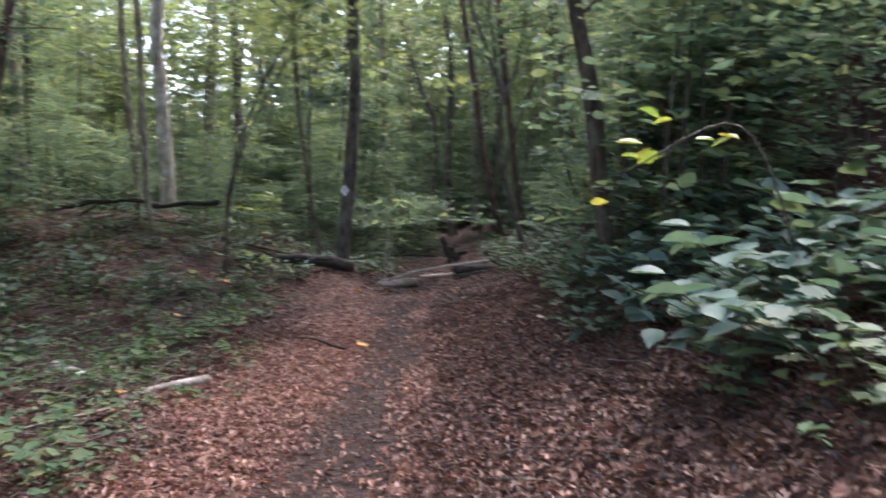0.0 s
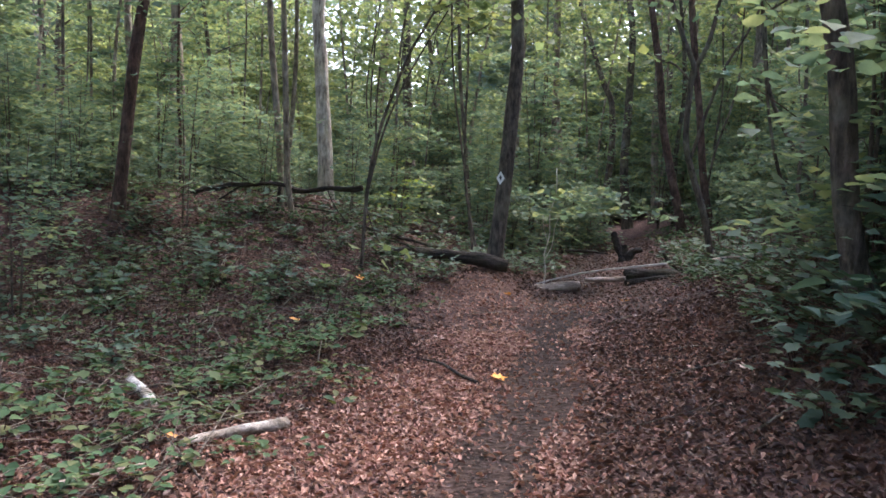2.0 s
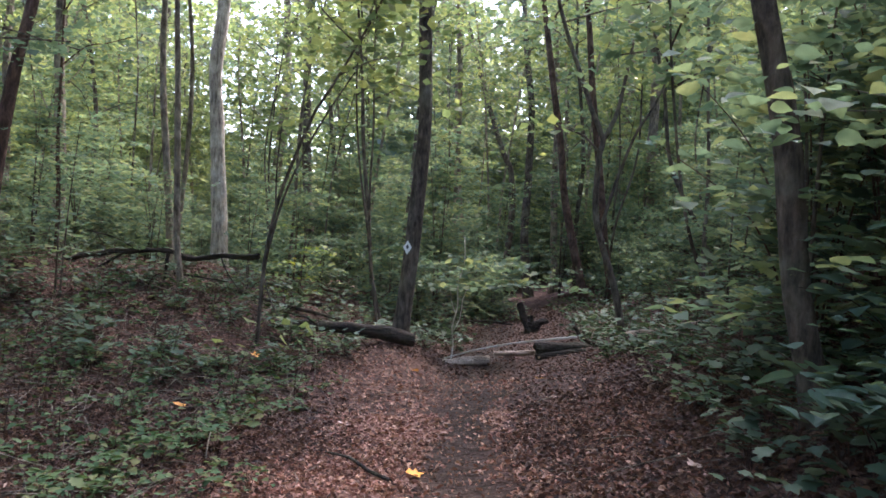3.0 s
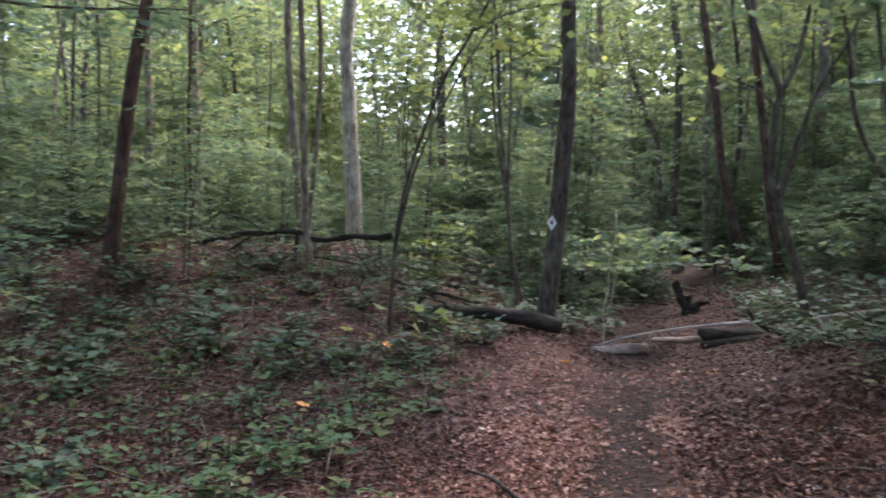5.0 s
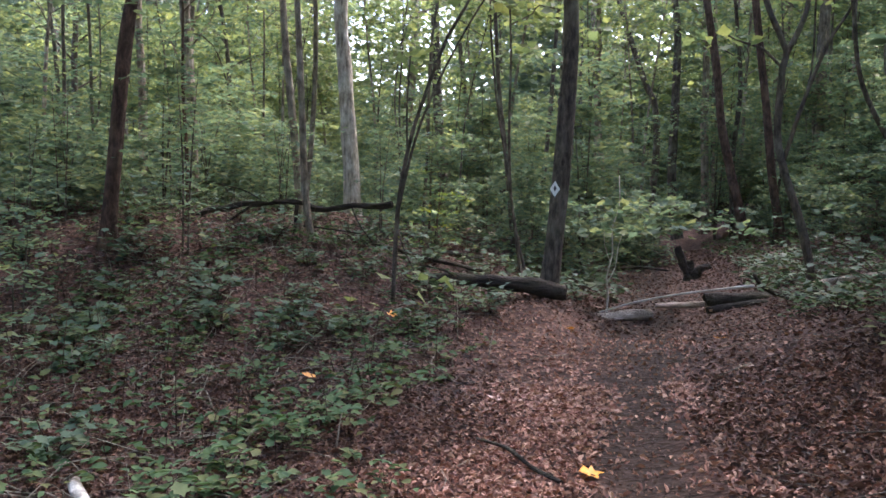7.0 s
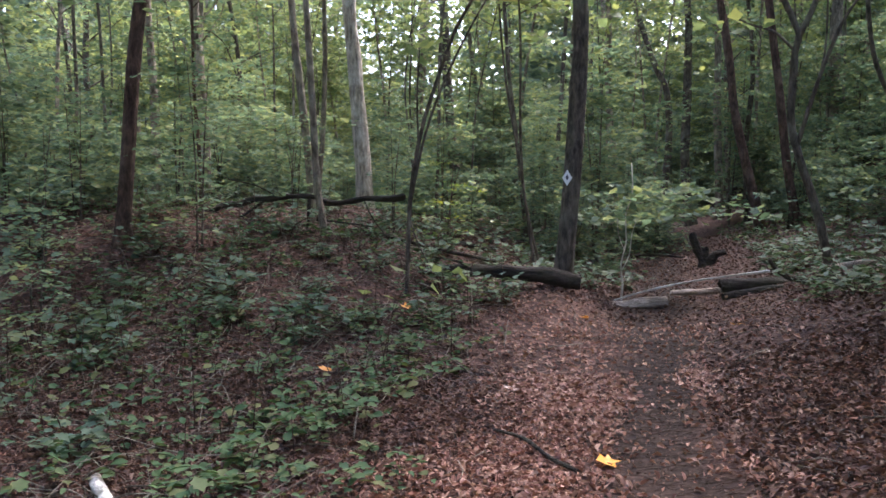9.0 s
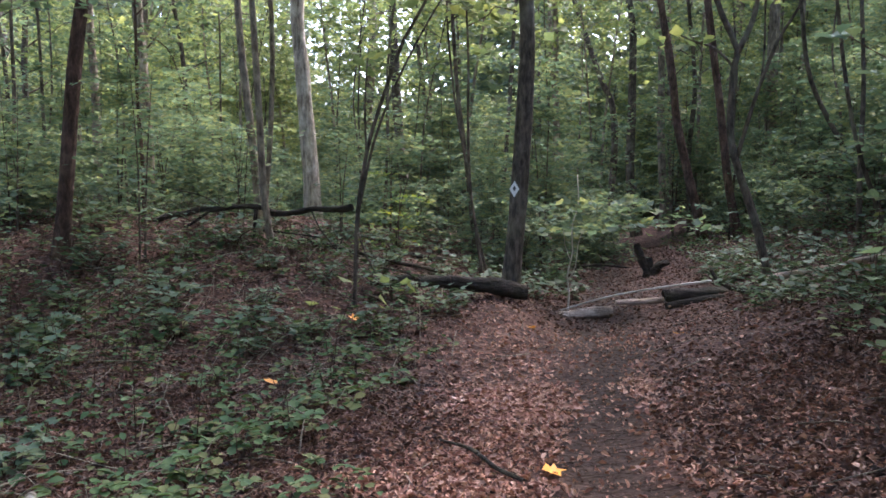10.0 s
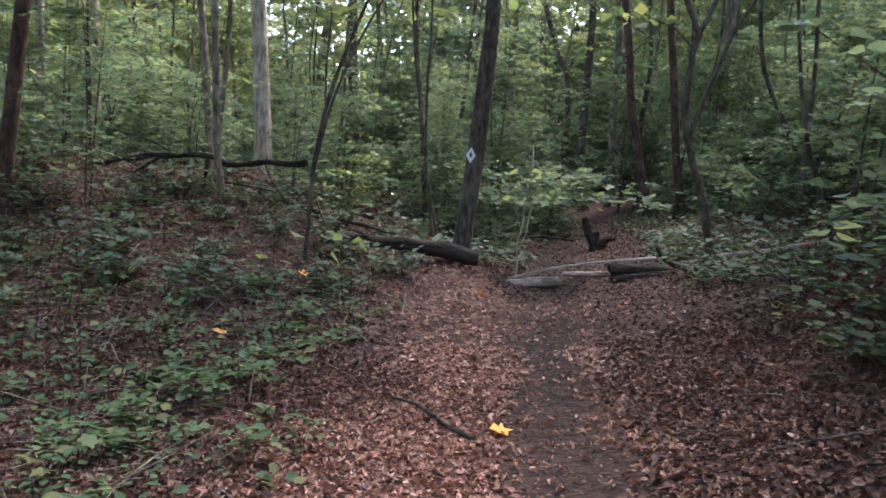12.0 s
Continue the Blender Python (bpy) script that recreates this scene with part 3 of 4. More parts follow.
def free_places(rng, n, x0, x1, y0, y1, gap, keep):
    out = []
    for _ in range(n * 30):
        x, y = x0 + (x1 - x0) * rng.random(), y0 + (y1 - y0) * rng.random()
        if keep(x, y) and all((x - a) ** 2 + (y - b) ** 2 > gap * gap for a, b in out):
            out.append((x, y))
            if len(out) == n:
                break
    return out


rng = np.random.default_rng(5)


def glade(x, y):
    """An opening in the wood beyond the hollow, into which the sky shines."""
    return 22 < y < 42 and -0.27 * (y - 3.5) < x + 0.46 < 0.06 * (y - 3.5)


def off_view(x, y):
    """Ground where a large tree may stand: away from the walk and from the hollow that it looks along."""
    return (y > 24 or abs(x + 1) > 11 or y < -4) and abs(x + 0.6 + 0.02 * y) > 0.9 + 0.02 * y and not glade(x, y)


kinds = [forest_kind(40, 15, 0.16, BARK_DARK, 5.0, 3.6, 10, LEAF_TOP, 22, 0.14), forest_kind(41, 13, 0.12, BARK_GREY, 4.0, 3.2, 10, LEAF_TOP, 22, 0.14),
         forest_kind(42, 17, 0.2, BARK_GREY, 7.0, 4.0, 10, LEAF_TOP, 24, 0.15), forest_kind(43, 11, 0.09, BARK_DARK, 3.0, 2.8, 11, LEAF_UNDER, 22, 0.13)]
spots = free_places(rng, 92, -34, 30, -22, 56, 3.0, off_view)
# unseen trees beside and behind the walk, added so their crowns shade it
spots += [(-4.2, -1.6), (-6.6, 2.6), (-0.6, -4.2), (-8.6, 5.2), (-3.6, 0.6), (-9.8, 8.4)]
for i, k in enumerate(kinds):
    scatter(k, spots[i::4], rng)
slim = [forest_kind(45, 8, 0.035, BARK_DARK, 4.6, 1.6, 7, LEAF_TOP, 20, 0.11), forest_kind(46, 9, 0.05, BARK_GREY, 5.2, 1.9, 7, LEAF_TOP, 20, 0.11), forest_kind(47, 7, 0.025, BARK_DARK, 4.0, 1.3, 6, LEAF_TOP, 20, 0.1)]
for k in slim:
    k["label"] = "slim young woodland tree with a bare thin stem"
thin_spots = free_places(rng, 66, -15, 8, 14.5, 36, 1.2, lambda x, y: (x > 1.8 or x < -3.2 or y > 22) and abs(x + 0.4 + 0.382 * (y - 3.5)) > 0.7)
for i, k in enumerate(slim):
    scatter(k, thin_spots[i::3], rng, 0.85, 1.2)
# wide-crowned trees added out of view to block light from walk and hillside
shade_roof = forest_kind(44, 12, 0.13, BARK_GREY, 6.0, 5.2, 14, LEAF_TOP, 30, 0.14)
scatter(shade_roof, [(9.2, 15.0), (8.2, 17.6), (8.8, 21.5), (-3.4, -0.9), (-5.8, 2.6), (-0.4, -3.6), (-9.5, 6.6)], rng, 0.95, 1.1)

saps = [sapling_kind(50, 3.2, 2, 80, 1.1, LEAF_UNDER, 0.08, 32), sapling_kind(51, 4.6, 1, 90, 1.4, LEAF_UNDER, 0.085, 32), sapling_kind(52, 2.0, 2, 60, 0.9, LEAF_UNDER, 0.075, 30),
        sapling_kind(53, 6.0, 1, 120, 1.7, LEAF_TOP, 0.1, 28), sapling_kind(54, 1.3, 3, 54, 0.7, LEAF_UNDER, 0.07, 28), sapling_kind(55, 7.5, 1, 140, 2.0, LEAF_TOP, 0.11, 28)]


def thicket(x, y):
    """Where the understory closes: behind the mound, up the bank, and round the hollow."""
    if y < -2:
        return True
    if y < 9:
        return x > 3.2 or x < -6.5
    if y < 13.6:
        return x > 4.4 or x < -7.0
    if y < 16.5:
        return x > 4.2 or x < -3.4 - 0.4 * (16.5 - y)
    if y < 21:
        return x > 3.4 or x < -1.5
    if y < 24:
        return x > 2.4 or x < -0.8
    return True


near_ones = free_places(rng, 150, -18, 9, 5, 26, 1.1, lambda x, y: thicket(x, y) and not (-9.5 < x < -3 and y < 22 and rng.random() < 0.5) and (y > 19.5 or abs(x + 0.4 + 0.382 * (y - 3.5)) > 0.9))
far_ones = free_places(rng, 115, -24, 18, 27, 48, 1.5, lambda x, y: thicket(x, y) and not (glade(x, y) and y < 36))
for i, k in enumerate((4, 2, 2, 4, 0)):
    for q in near_ones[i::5]:
        m = Matrix.Translation(Vector(on_land(*q, -0.03))) @ Matrix.Rotation(rng.random() * 6.28, 4, "Z")
        ob = copy_thing(saps[k], m)
        ob.scale = [0.75 + 0.5 * rng.random()] * 3
for k, q in ((4, (3.4, 13.4)), (2, (4.2, 12.4)), (2, (1.75, 6.5)), (0, (2.4, 6.9)), (2, (1.85, 8.0)), (0, (2.6, 8.2)), (1, (3.4, 8.6)), (4, (3.0, 11.4)), (4, (-1.7, 16.2)), (2, (-1.5, 18.2)), (4, (-0.5, 20.6)), (2, (-1.2, 21.3))):
    copy_thing(saps[k], Matrix.Translation(Vector(on_land(*q, -0.03))) @ Matrix.Rotation(q[0] * 9, 4, "Z"))
for i, q in enumerate(free_places(rng, 84, 1.5, 9, 12.5, 28, 0.75, lambda x, y: x > 2.6 - 0.05 * (y - 12) and (x > 3.2 or y > 14.5))):
    ob = copy_thing(saps[(4, 2, 0, 2, 4)[i % 5]], Matrix.Translation(Vector(on_land(*q, -0.03))) @ Matrix.Rotation(i * 1.7, 4, "Z"))
    ob.scale = [0.7 + 0.4 * rng.random()] * 3
for k, q in ((0, (-9.2, 12.6)), (2, (-7.8, 13.6)), (4, (-7.6, 12.4))):
    saps[k].matrix_basis = Matrix.Translation(Vector(on_land(*q, -0.03)))
for i, k in enumerate((1, 3, 5)):
    pick = far_ones[i::3]
    for q in pick if k == 1 else []:
        m = Matrix.Translation(Vector(on_land(*q, -0.03))) @ Matrix.Rotation(rng.random() * 6.28, 4, "Z")
        copy_thing(saps[1], m)
    if k != 1:
        scatter(saps[k], pick, rng, 0.8, 1.3)

# ---- the far wood, too far off to count ----
n = 60000
a = rng.random(n) * 2 * np.pi
rad = 44 + 20 * rng.random(n)
fx, fy = rad * np.cos(a), 5 + rad * np.sin(a)
fz = land(fx, fy) + np.where(np.arange(n) % 5 < 2, 6.5 * rng.random(n), 17 * rng.random(n))
c = np.stack([fx, fy, fz], -1)
a = radians(52) + radians(98) * rng.random(14000)
a = a[np.abs(a - 1.92) > 0.1]
rad = 40 + 22 * rng.random(len(a))
fx, fy = rad * np.cos(a), 5 + rad * np.sin(a)
c = np.vstack([c, np.stack([fx, fy, land(fx, fy) + 3 + 15 * rng.random(len(a))], -1)])
v, f = blades(rng, sprays(rng, c, 0.9, 4, 0.3, 0.2), 0.5, 0.6)
far = mesh_object("far_woods", v, f, LEAF_FAR)
tagged(far, "dense green foliage of the distant wood", "woods", kind="stuff")

# ---- the wood's edge beyond: a plain backdrop ----
k = 720
az = np.arange(k) * 2 * np.pi / k
tops = 13.5 + 2.5 * np.sin(9 * az + 1) + 1.8 * np.sin(23 * az) + 1.4 * np.sin(61 * az + 2) + 1.2 * np.random.default_rng(8).normal(0, 1, k)
tops -= 5.5 * np.exp(-(((az - 1.92 + np.pi) % (2 * np.pi) - np.pi) / 0.09) ** 2)
rows_v = []
for h in (-0.2, 0.25, 0.5, 0.75, 1.0):
    rr = 68 + 1.2 * np.sin(40 * az + 9 * h)
    bx, by = rr * np.cos(az), 5 + rr * np.sin(az)
    rows_v.append(np.stack([bx, by, land(bx, by) + h * tops], -1))
i, j = np.meshgrid(np.arange(4), np.arange(k), indexing="ij")
bf = np.stack([i * k + j, i * k + (j + 1) % k, (i + 1) * k + (j + 1) % k, (i + 1) * k + j], -1).reshape(-1, 4)
tagged(mesh_object("backdrop", np.vstack(rows_v), bf, FAR_EDGE), "pale green edge of the distant wood", "backdrop", kind="structure")



# ---- fallen wood ----
def fallen(name, pts, r0, r1, mat, label, category, sides=10, rough=0.07, cut=None, seed=0, branches=(), step=0.05):
    root = np.array(pts[0], float)
    thing = base_of(name, root, label, category)
    line = smooth_line(pts, step) - root
    v, f = tube(line, r0, r1, sides + 4, rough * 2.0, seed, ragged=0.6)
    body = mesh_object("stem", v, f, mat, thing)
    for end in (-1, -2):
        body.data.polygons[end].use_smooth = False
    for q, rr in branches:
        bl = smooth_line(q, 0.12) - root
        v, f = tube(bl, rr, rr * 0.4, 6, 0.06, seed + 5)
        mesh_object("branch", v, f, mat, thing)
    if cut:
        for e, d, r in ((line[0], line[0] - line[1], r0), (line[-1], line[-1] - line[-2], r1)):
            d = d / np.linalg.norm(d)
            v, f = tube(np.array([e - d * 0.02, e + d * 0.1 * r]), r * 0.9, r * 0.86, sides + 4, 0.1, seed, ragged=0.15)
            mesh_object("cut_face", v, f, cut, thing, smooth=False)
    return thing


fallen("fallen_log", [(-2.95, 12.1, 0.5), (-2.5, 12.2, 0.52), (-1.93, 12.3, 0.5), (-1.32, 12.4, 0.43)], 0.06, 0.092, LOG_DARK, "dark mossy fallen log lying against the blazed tree", "log", cut=CUT_WOOD, seed=1,
       branches=[([(-2.4, 12.2, 0.5), (-2.55, 12.05, 0.62), (-2.8, 11.9, 0.68)], 0.02)])
fallen("fallen_bough", [(-6.9, 12.6, 0.85), (-6.43, 12.7, 0.91), (-5.82, 12.7, 1.13), (-5.16, 12.7, 1.25), (-4.6, 12.75, 1.28), (-4.36, 12.75, 1.22), (-3.87, 12.7, 1.27), (-3.38, 12.65, 1.3)], 0.04, 0.03, LOG_DARK,
       "dark crooked fallen bough caught between two slim trees", "branch", 8, 0.2, seed=2,
       branches=[([(-5.2, 12.7, 1.22), (-5.5, 12.6, 1.0), (-5.95, 12.5, 0.78)], 0.022), ([(-4.6, 12.7, 1.25), (-4.62, 12.7, 0.95), (-4.65, 12.7, 0.6)], 0.03), ([(-4.5, 12.7, 1.0), (-4.1, 12.6, 0.98), (-3.7, 12.5, 0.95)], 0.016), ([(-5.9, 12.7, 1.08), (-6.1, 12.5, 0.9), (-6.5, 12.3, 0.72)], 0.02), ([(-5.0, 12.7, 1.25), (-5.25, 12.6, 1.4), (-5.6, 12.5, 1.48)], 0.012), ([(-3.9, 12.7, 1.27), (-3.75, 12.6, 1.05), (-3.5, 12.5, 0.8)], 0.012)])
fallen("fallen_log", [(-5.4, 14.6, 0.72), (-4.34, 14.5, 0.72), (-3.57, 14.6, 0.66), (-2.7, 14.8, 0.55)], 0.06, 0.045, LOG_DARK, "dark rotting log half hidden by seedlings", "log", seed=3)
fallen("fallen_branch", [(-4.9, 13.6, 0.85), (-4.0, 13.4, 0.8), (-3.2, 13.3, 0.66), (-2.4, 13.5, 0.5)], 0.035, 0.02, LOG_DARK, "dark fallen branch on the mound", "branch", 7, 0.1, seed=4)
fallen("pale_pole", [(-0.95, 13.2, 0.13), (-0.51, 13.3, 0.27), (0.01, 13.4, 0.39), (0.78, 13.5, 0.52)], 0.011, 0.013, POLE_WHITE, "long pale stripped pole lying across the path", "stick", 7, 0.05, seed=5)
fallen("fallen_log", [(-1.0, 12.95, 0.1), (-0.7, 13.0, 0.13), (-0.36, 13.0, 0.17)], 0.05, 0.064, LOG_PALE, "short weathered pale log at the edge of the path", "log", cut=CUT_WOOD, seed=6)
fallen("fallen_log", [(0.27, 13.25, 0.34), (0.6, 13.3, 0.37), (1.05, 13.38, 0.41)], 0.088, 0.086, LOG_DARK, "thick dark log end at the edge of the path", "log", cut=LOG_DARK, seed=7)
fallen("fallen_log", [(0.26, 12.95, 0.27), (0.55, 13.0, 0.32), (0.85, 13.02, 0.38)], 0.048, 0.048, LOG_DARK, "thin dark log below a thicker one", "log", cut=CUT_WOOD, seed=8)
fallen("fallen_log", [(-0.3, 13.6, 0.2), (0.0, 13.65, 0.22), (0.4, 13.7, 0.26)], 0.035, 0.04, LOG_PALE, "short pale log crossing the path", "log", cut=CUT_WOOD, seed=9)
fallen("crooked_branch", [(0.7, 12.9, 0.7), (0.75, 12.9, 0.62), (0.85, 12.9, 0.54), (1.05, 12.9, 0.49), (1.4, 12.9, 0.5)], 0.024, 0.04, LOG_DARK, "hooked dark branch sticking up beside the logs", "branch", 8, 0.1, seed=10,
       branches=[([(1.0, 12.9, 0.5), (1.2, 12.8, 0.42), (1.45, 12.7, 0.4)], 0.03)])
fallen("fallen_pole", [(1.2, 12.4, 0.68), (1.7, 12.45, 0.78), (2.14, 12.5, 0.89), (3.0, 12.6, 1.1)], 0.03, 0.036, LOG_PALE, "pale fallen pole lying up the bank", "log", 8, seed=11)
fallen("stick", [(-1.96, 5.53, 0.07), (-1.85, 5.7, 0.08), (-1.62, 5.99, 0.09)], 0.027, 0.032, STICK_PALE, "short pale birch stick on the seedlings", "stick", 9, 0.06, cut=CUT_WOOD, seed=12)
fallen("stick", [(-3.1, 6.85, -0.03), (-2.85, 6.6, -0.02), (-2.62, 6.33, -0.01)], 0.032, 0.036, STICK_PALE, "pale birch stick with a rotten orange end", "stick", 9, 0.06, cut=CUT_WOOD, seed=13)
fallen("stick", [(-2.5, 4.7, 0.0), (-2.2, 5.0, 0.04), (-1.9, 5.4, 0.06)], 0.009, 0.006, LOG_PALE, "thin dry stick among the seedlings", "stick", 6, 0.05, seed=14)
fallen("stick", [(-1.33, 7.94, 0.08), (-1.12, 7.76, 0.1), (-0.95, 7.5, 0.1), (-0.8, 7.37, 0.09)], 0.008, 0.012, LOG_DARK, "small dark twig among fallen leaves", "stick", 6, 0.08, seed=15)


def root_plate(x, y):
    """The torn-up foot of a fallen tree: a broken prong and a thick root arm that meet in the ground."""
    thing = base_of("stump", on_land(x, y), "dark broken tree stump beside the path", "stump")
    for name, q, r0, r1, seed in (("prong", [(0.07, 0, -0.2), (0.03, 0, 0.05), (-0.06, 0.02, 0.25), (-0.16, 0.03, 0.5)], 0.085, 0.05, 12),
                                  ("root_arm", [(0.06, 0.02, -0.15), (0.12, 0, 0.08), (0.22, 0.05, 0.2), (0.34, 0.1, 0.24)], 0.095, 0.045, 13),
                                  ("root_web", [(0.05, 0.03, 0), (0.06, 0.04, 0.15), (0.05, 0.05, 0.3)], 0.1, 0.05, 14)):
        v, f = tube(smooth_line(q, 0.05), r0, r1, 13, 0.15, seed, ragged=0.9)
        mesh_object(name, v, f, LOG_DARK, thing, smooth=False)
    return thing


root_plate(0.2, 17.0)
fallen("fallen_branch", [(-0.95, 18.5, 0.22), (-0.5, 18.4, 0.27), (-0.05, 18.3, 0.25)], 0.028, 0.016, LOG_DARK, "thin dark fallen branch across the far path", "branch", 7, 0.1, seed=16)

white_sap = base_of("sapling", on_land(-0.89, 13.5), "thin whitish bare-stemmed sapling beside the path", "sapling")
for q, r in (([(0, 0, -0.1), (0.02, 0, 0.2), (-0.01, 0.02, 0.42), (0.05, 0, 0.72), (0.03, -0.02, 1.0), (0.1, 0, 1.3), (0.08, 0, 1.65)], 0.013),
             ([(0.0, 0, 0.35), (0.09, 0.02, 0.55), (0.11, 0, 0.8), (0.19, 0.03, 1.05)], 0.008), ([(0.03, 0, 0.6), (-0.05, 0.03, 0.8), (-0.07, 0, 1.05)], 0.006)):
    v, f = tube(smooth_line(q, 0.15), r, r * 0.5, 6, 0.05, 1)
    mesh_object("stem", v, f, BARK_WHITE, white_sap)
srng = np.random.default_rng(77)
cs = np.array([(0.7 + srng.normal(0, 0.5), srng.normal(0, 0.4), 1.0 + 0.4 * srng.random()) for _ in range(36)])
v, f = blades(srng, sprays(srng, cs, 0.35, 18, 0.25, 0.06), 0.085, 0.35)
mesh_object("foliage", v, f, LEAF_UNDER, white_sap)

# ---- trail marker ----
mk = np.array([-1.475, 12.66, 1.55])
marker = base_of("trail_marker", mk, "white diamond trail marker nailed to the dark trunk", "sign")
dv = [(0, 0.0, 0.09), (0.055, 0.0, 0), (0, 0.0, -0.09), (-0.055, 0.0, 0)]
dv2 = [(x, -0.006, z) for x, _, z in dv]
mesh_object("plate", dv + dv2, [[0, 1, 2, 3], [7, 6, 5, 4], [0, 4, 5, 1], [1, 5, 6, 2], [2, 6, 7, 3], [3, 7, 4, 0]], MARK_WHITE, marker, smooth=False)
mesh_object("symbol", [(x * 0.35, -0.009, z * 0.4 + 0.005) for x, _, z in dv] + [(x * 0.35, -0.005, z * 0.4 + 0.005) for x, _, z in dv], [[3, 2, 1, 0], [0, 1, 5, 4], [1, 2, 6, 5], [2, 3, 7, 6], [3, 0, 4, 7]], MARK_DARK, marker, "small dark printed symbol", smooth=False)


# ---- shrubs by the walk ----
def shrub_kind(seed, height, spread, n_stems, leaves_n, leaf, size, name="shrub", label="", category="shrub", group="", shape="broad"):
    """A bush of thin arching stems with broad single leaves, each on its own."""
    rng = np.random.default_rng(seed)
    thing = base_of(name, (0, 400, 0), label, category, group)
    cs = []
    for i in range(n_stems):
        a = i * 2.4 + rng.random()
        reach = spread * (0.35 + 0.65 * rng.random())
        h = height * (0.6 + 0.4 * rng.random())
        q = [(0.04 * math.cos(a), 0.04 * math.sin(a), -0.06), (0.35 * reach * math.cos(a), 0.35 * reach * math.sin(a), 0.6 * h), (reach * math.cos(a), reach * math.sin(a), h)]
        line = smooth_line(q, 0.1)
        v, f = tube(line, 0.003 + 0.0028 * height, 0.002, 5, 0.04, seed + i)
        mesh_object("stem", v, f, BARK_BROWN, thing)
        m = leaves_n // n_stems
        k = rng.integers(len(line) // 3, len(line), m)
        aa = rng.random(m) * 6.28
        rr = size * (0.5 + 0.9 * rng.random(m))
        cs.append(line[k] + np.stack([rr * np.cos(aa), rr * np.sin(aa), rng.normal(0.01, 0.03, m)], -1))
    v, f = blades(rng, np.vstack(cs), size, 0.24, 0.42, 0.3, 0.25, shape=shape)
    mesh_object("foliage", v, f, leaf, thing)
    return thing


big = shrub_kind(60, 0.5, 0.5, 8, 100, LEAF_SHRUB, 0.125, label="broad-leaved bluish-green shrub on the leafy bank", group="broad-leaved shrubs")
scatter(big, [(1.15, 3.45), (1.45, 3.8), (1.2, 4.7), (1.75, 3.6), (1.45, 4.3), (1.9, 4.6), (1.6, 5.2), (1.3, 5.6), (2.1, 5.7), (1.75, 6.4), (2.2, 4.0)], rng, 0.85, 1.15)
tall = shrub_kind(61, 1.9, 0.9, 8, 170, LEAF_SHRUB, 0.1, label="tall leafy shrub beside the path", group="tall shrubs")
scatter(tall, [(2.5, 7.0), (1.8, 7.9), (2.5, 8.6), (3.1, 9.9), (3.2, 8.0), (3.3, 11.2), (3.5, 9.2), (3.6, 7.0), (3.4, 12.0), (2.1, 7.5), (2.9, 10.4)], rng, 0.85, 1.25)
low = shrub_kind(62, 0.24, 0.42, 9, 96, LEAF_LOW, 0.072, shape="lobed", label="low leafy bush on the bank", group="low bushes")
scatter(low, [(1.0, 6.2), (1.2, 6.8), (1.1, 7.6), (1.4, 8.5), (1.25, 9.3), (1.5, 10.3), (1.2, 11.2), (1.05, 12.5), (1.7, 7.2), (1.9, 9.0), (0.95, 5.3), (1.35, 12.2),
              (-3.1, 10.2), (-2.4, 10.6), (-3.7, 10.9), (-4.4, 10.4), (-5.0, 9.3), (-2.0, 11.6), (-1.2, 13.6), (-1.6, 13.9), (-0.9, 14.5), (-5.5, 8.4), (-4.0, 11.7), (-5.0, 11.6), (-5.7, 11.0), (-6.3, 11.9), (-4.7, 12.2), (-3.4, 11.8), (-2.6, 11.7), (-3.0, 12.6), (-7.0, 10.8), (-3.9, 13.0), (-3.3, 9.7), (-4.1, 9.9), (-3.6, 10.4), (-4.7, 10.8), (-5.3, 10.2), (1.35, 2.9), (1.8, 2.5), (2.1, 3.1), (-2.2, 12.8), (-5.4, 12.8), (-6.6, 12.9), (1.3, 5.9), (1.5, 6.7), (1.45, 7.8), (1.65, 9.6), (0.95, 13.8), (1.5, 13.6), (1.9, 12.8), (-1.9, 13.2), (1.8, 13.9), (2.3, 13.4), (1.6, 14.6), (2.2, 14.8), (2.7, 14.0), (1.2, 14.4), (1.7, 15.6), (2.6, 13.0), (1.15, 15.6), (1.45, 16.6), (-1.4, 15.2), (-1.1, 16.3), (-1.8, 14.6), (-1.3, 17.4), (1.1, 17.8), (-3.2, 13.6), (-4.0, 14.1), (-4.9, 13.8), (-5.8, 14.0), (-3.4, 14.9), (-4.4, 15.2), (-5.3, 14.9), (-3.6, 7.3), (-4.6, 8.7), (-4.5, 7.5), (-5.1, 9.6), (-2.6, 13.9), (-6.4, 13.6), (-2.3, 15.3), (-3.0, 15.8), (-5.9, 15.4)], rng, 0.8, 1.3)


# ---- seedlings on the ground ----
def seedling_kind(seed, n, h, size, leaf, shape):
    rng = np.random.default_rng(seed)
    thing = base_of("seedling", (0, 400, 0), "small green woodland seedling among fallen leaves", "seedling", "seedlings on the woodland floor")
    st, cs = [], []
    for i in range(3):
        a = rng.random() * 6.28
        tip = np.array([0.06 * math.cos(a), 0.06 * math.sin(a), h * (0.7 + 0.5 * rng.random())])
        st.append(tube(np.array([(0, 0, -0.02), tip * [0.4, 0.4, 0.6], tip]), 0.003, 0.0015, 4, 0, seed))
        m = n // 3
        aa = np.arange(m) * 6.28 / m + rng.random()
        cs.append(tip + np.stack([size * 0.62 * np.cos(aa), size * 0.62 * np.sin(aa), rng.normal(0, 0.012, m)], -1))
    v, f = joined(st)
    mesh_object("stem", v, f, BARK_BROWN, thing)
    v, f = blades(rng, np.vstack(cs), size, 0.25, 0.4, 0.3, 0.2, shape=shape)
    mesh_object("foliage", v, f, leaf, thing)
    return thing


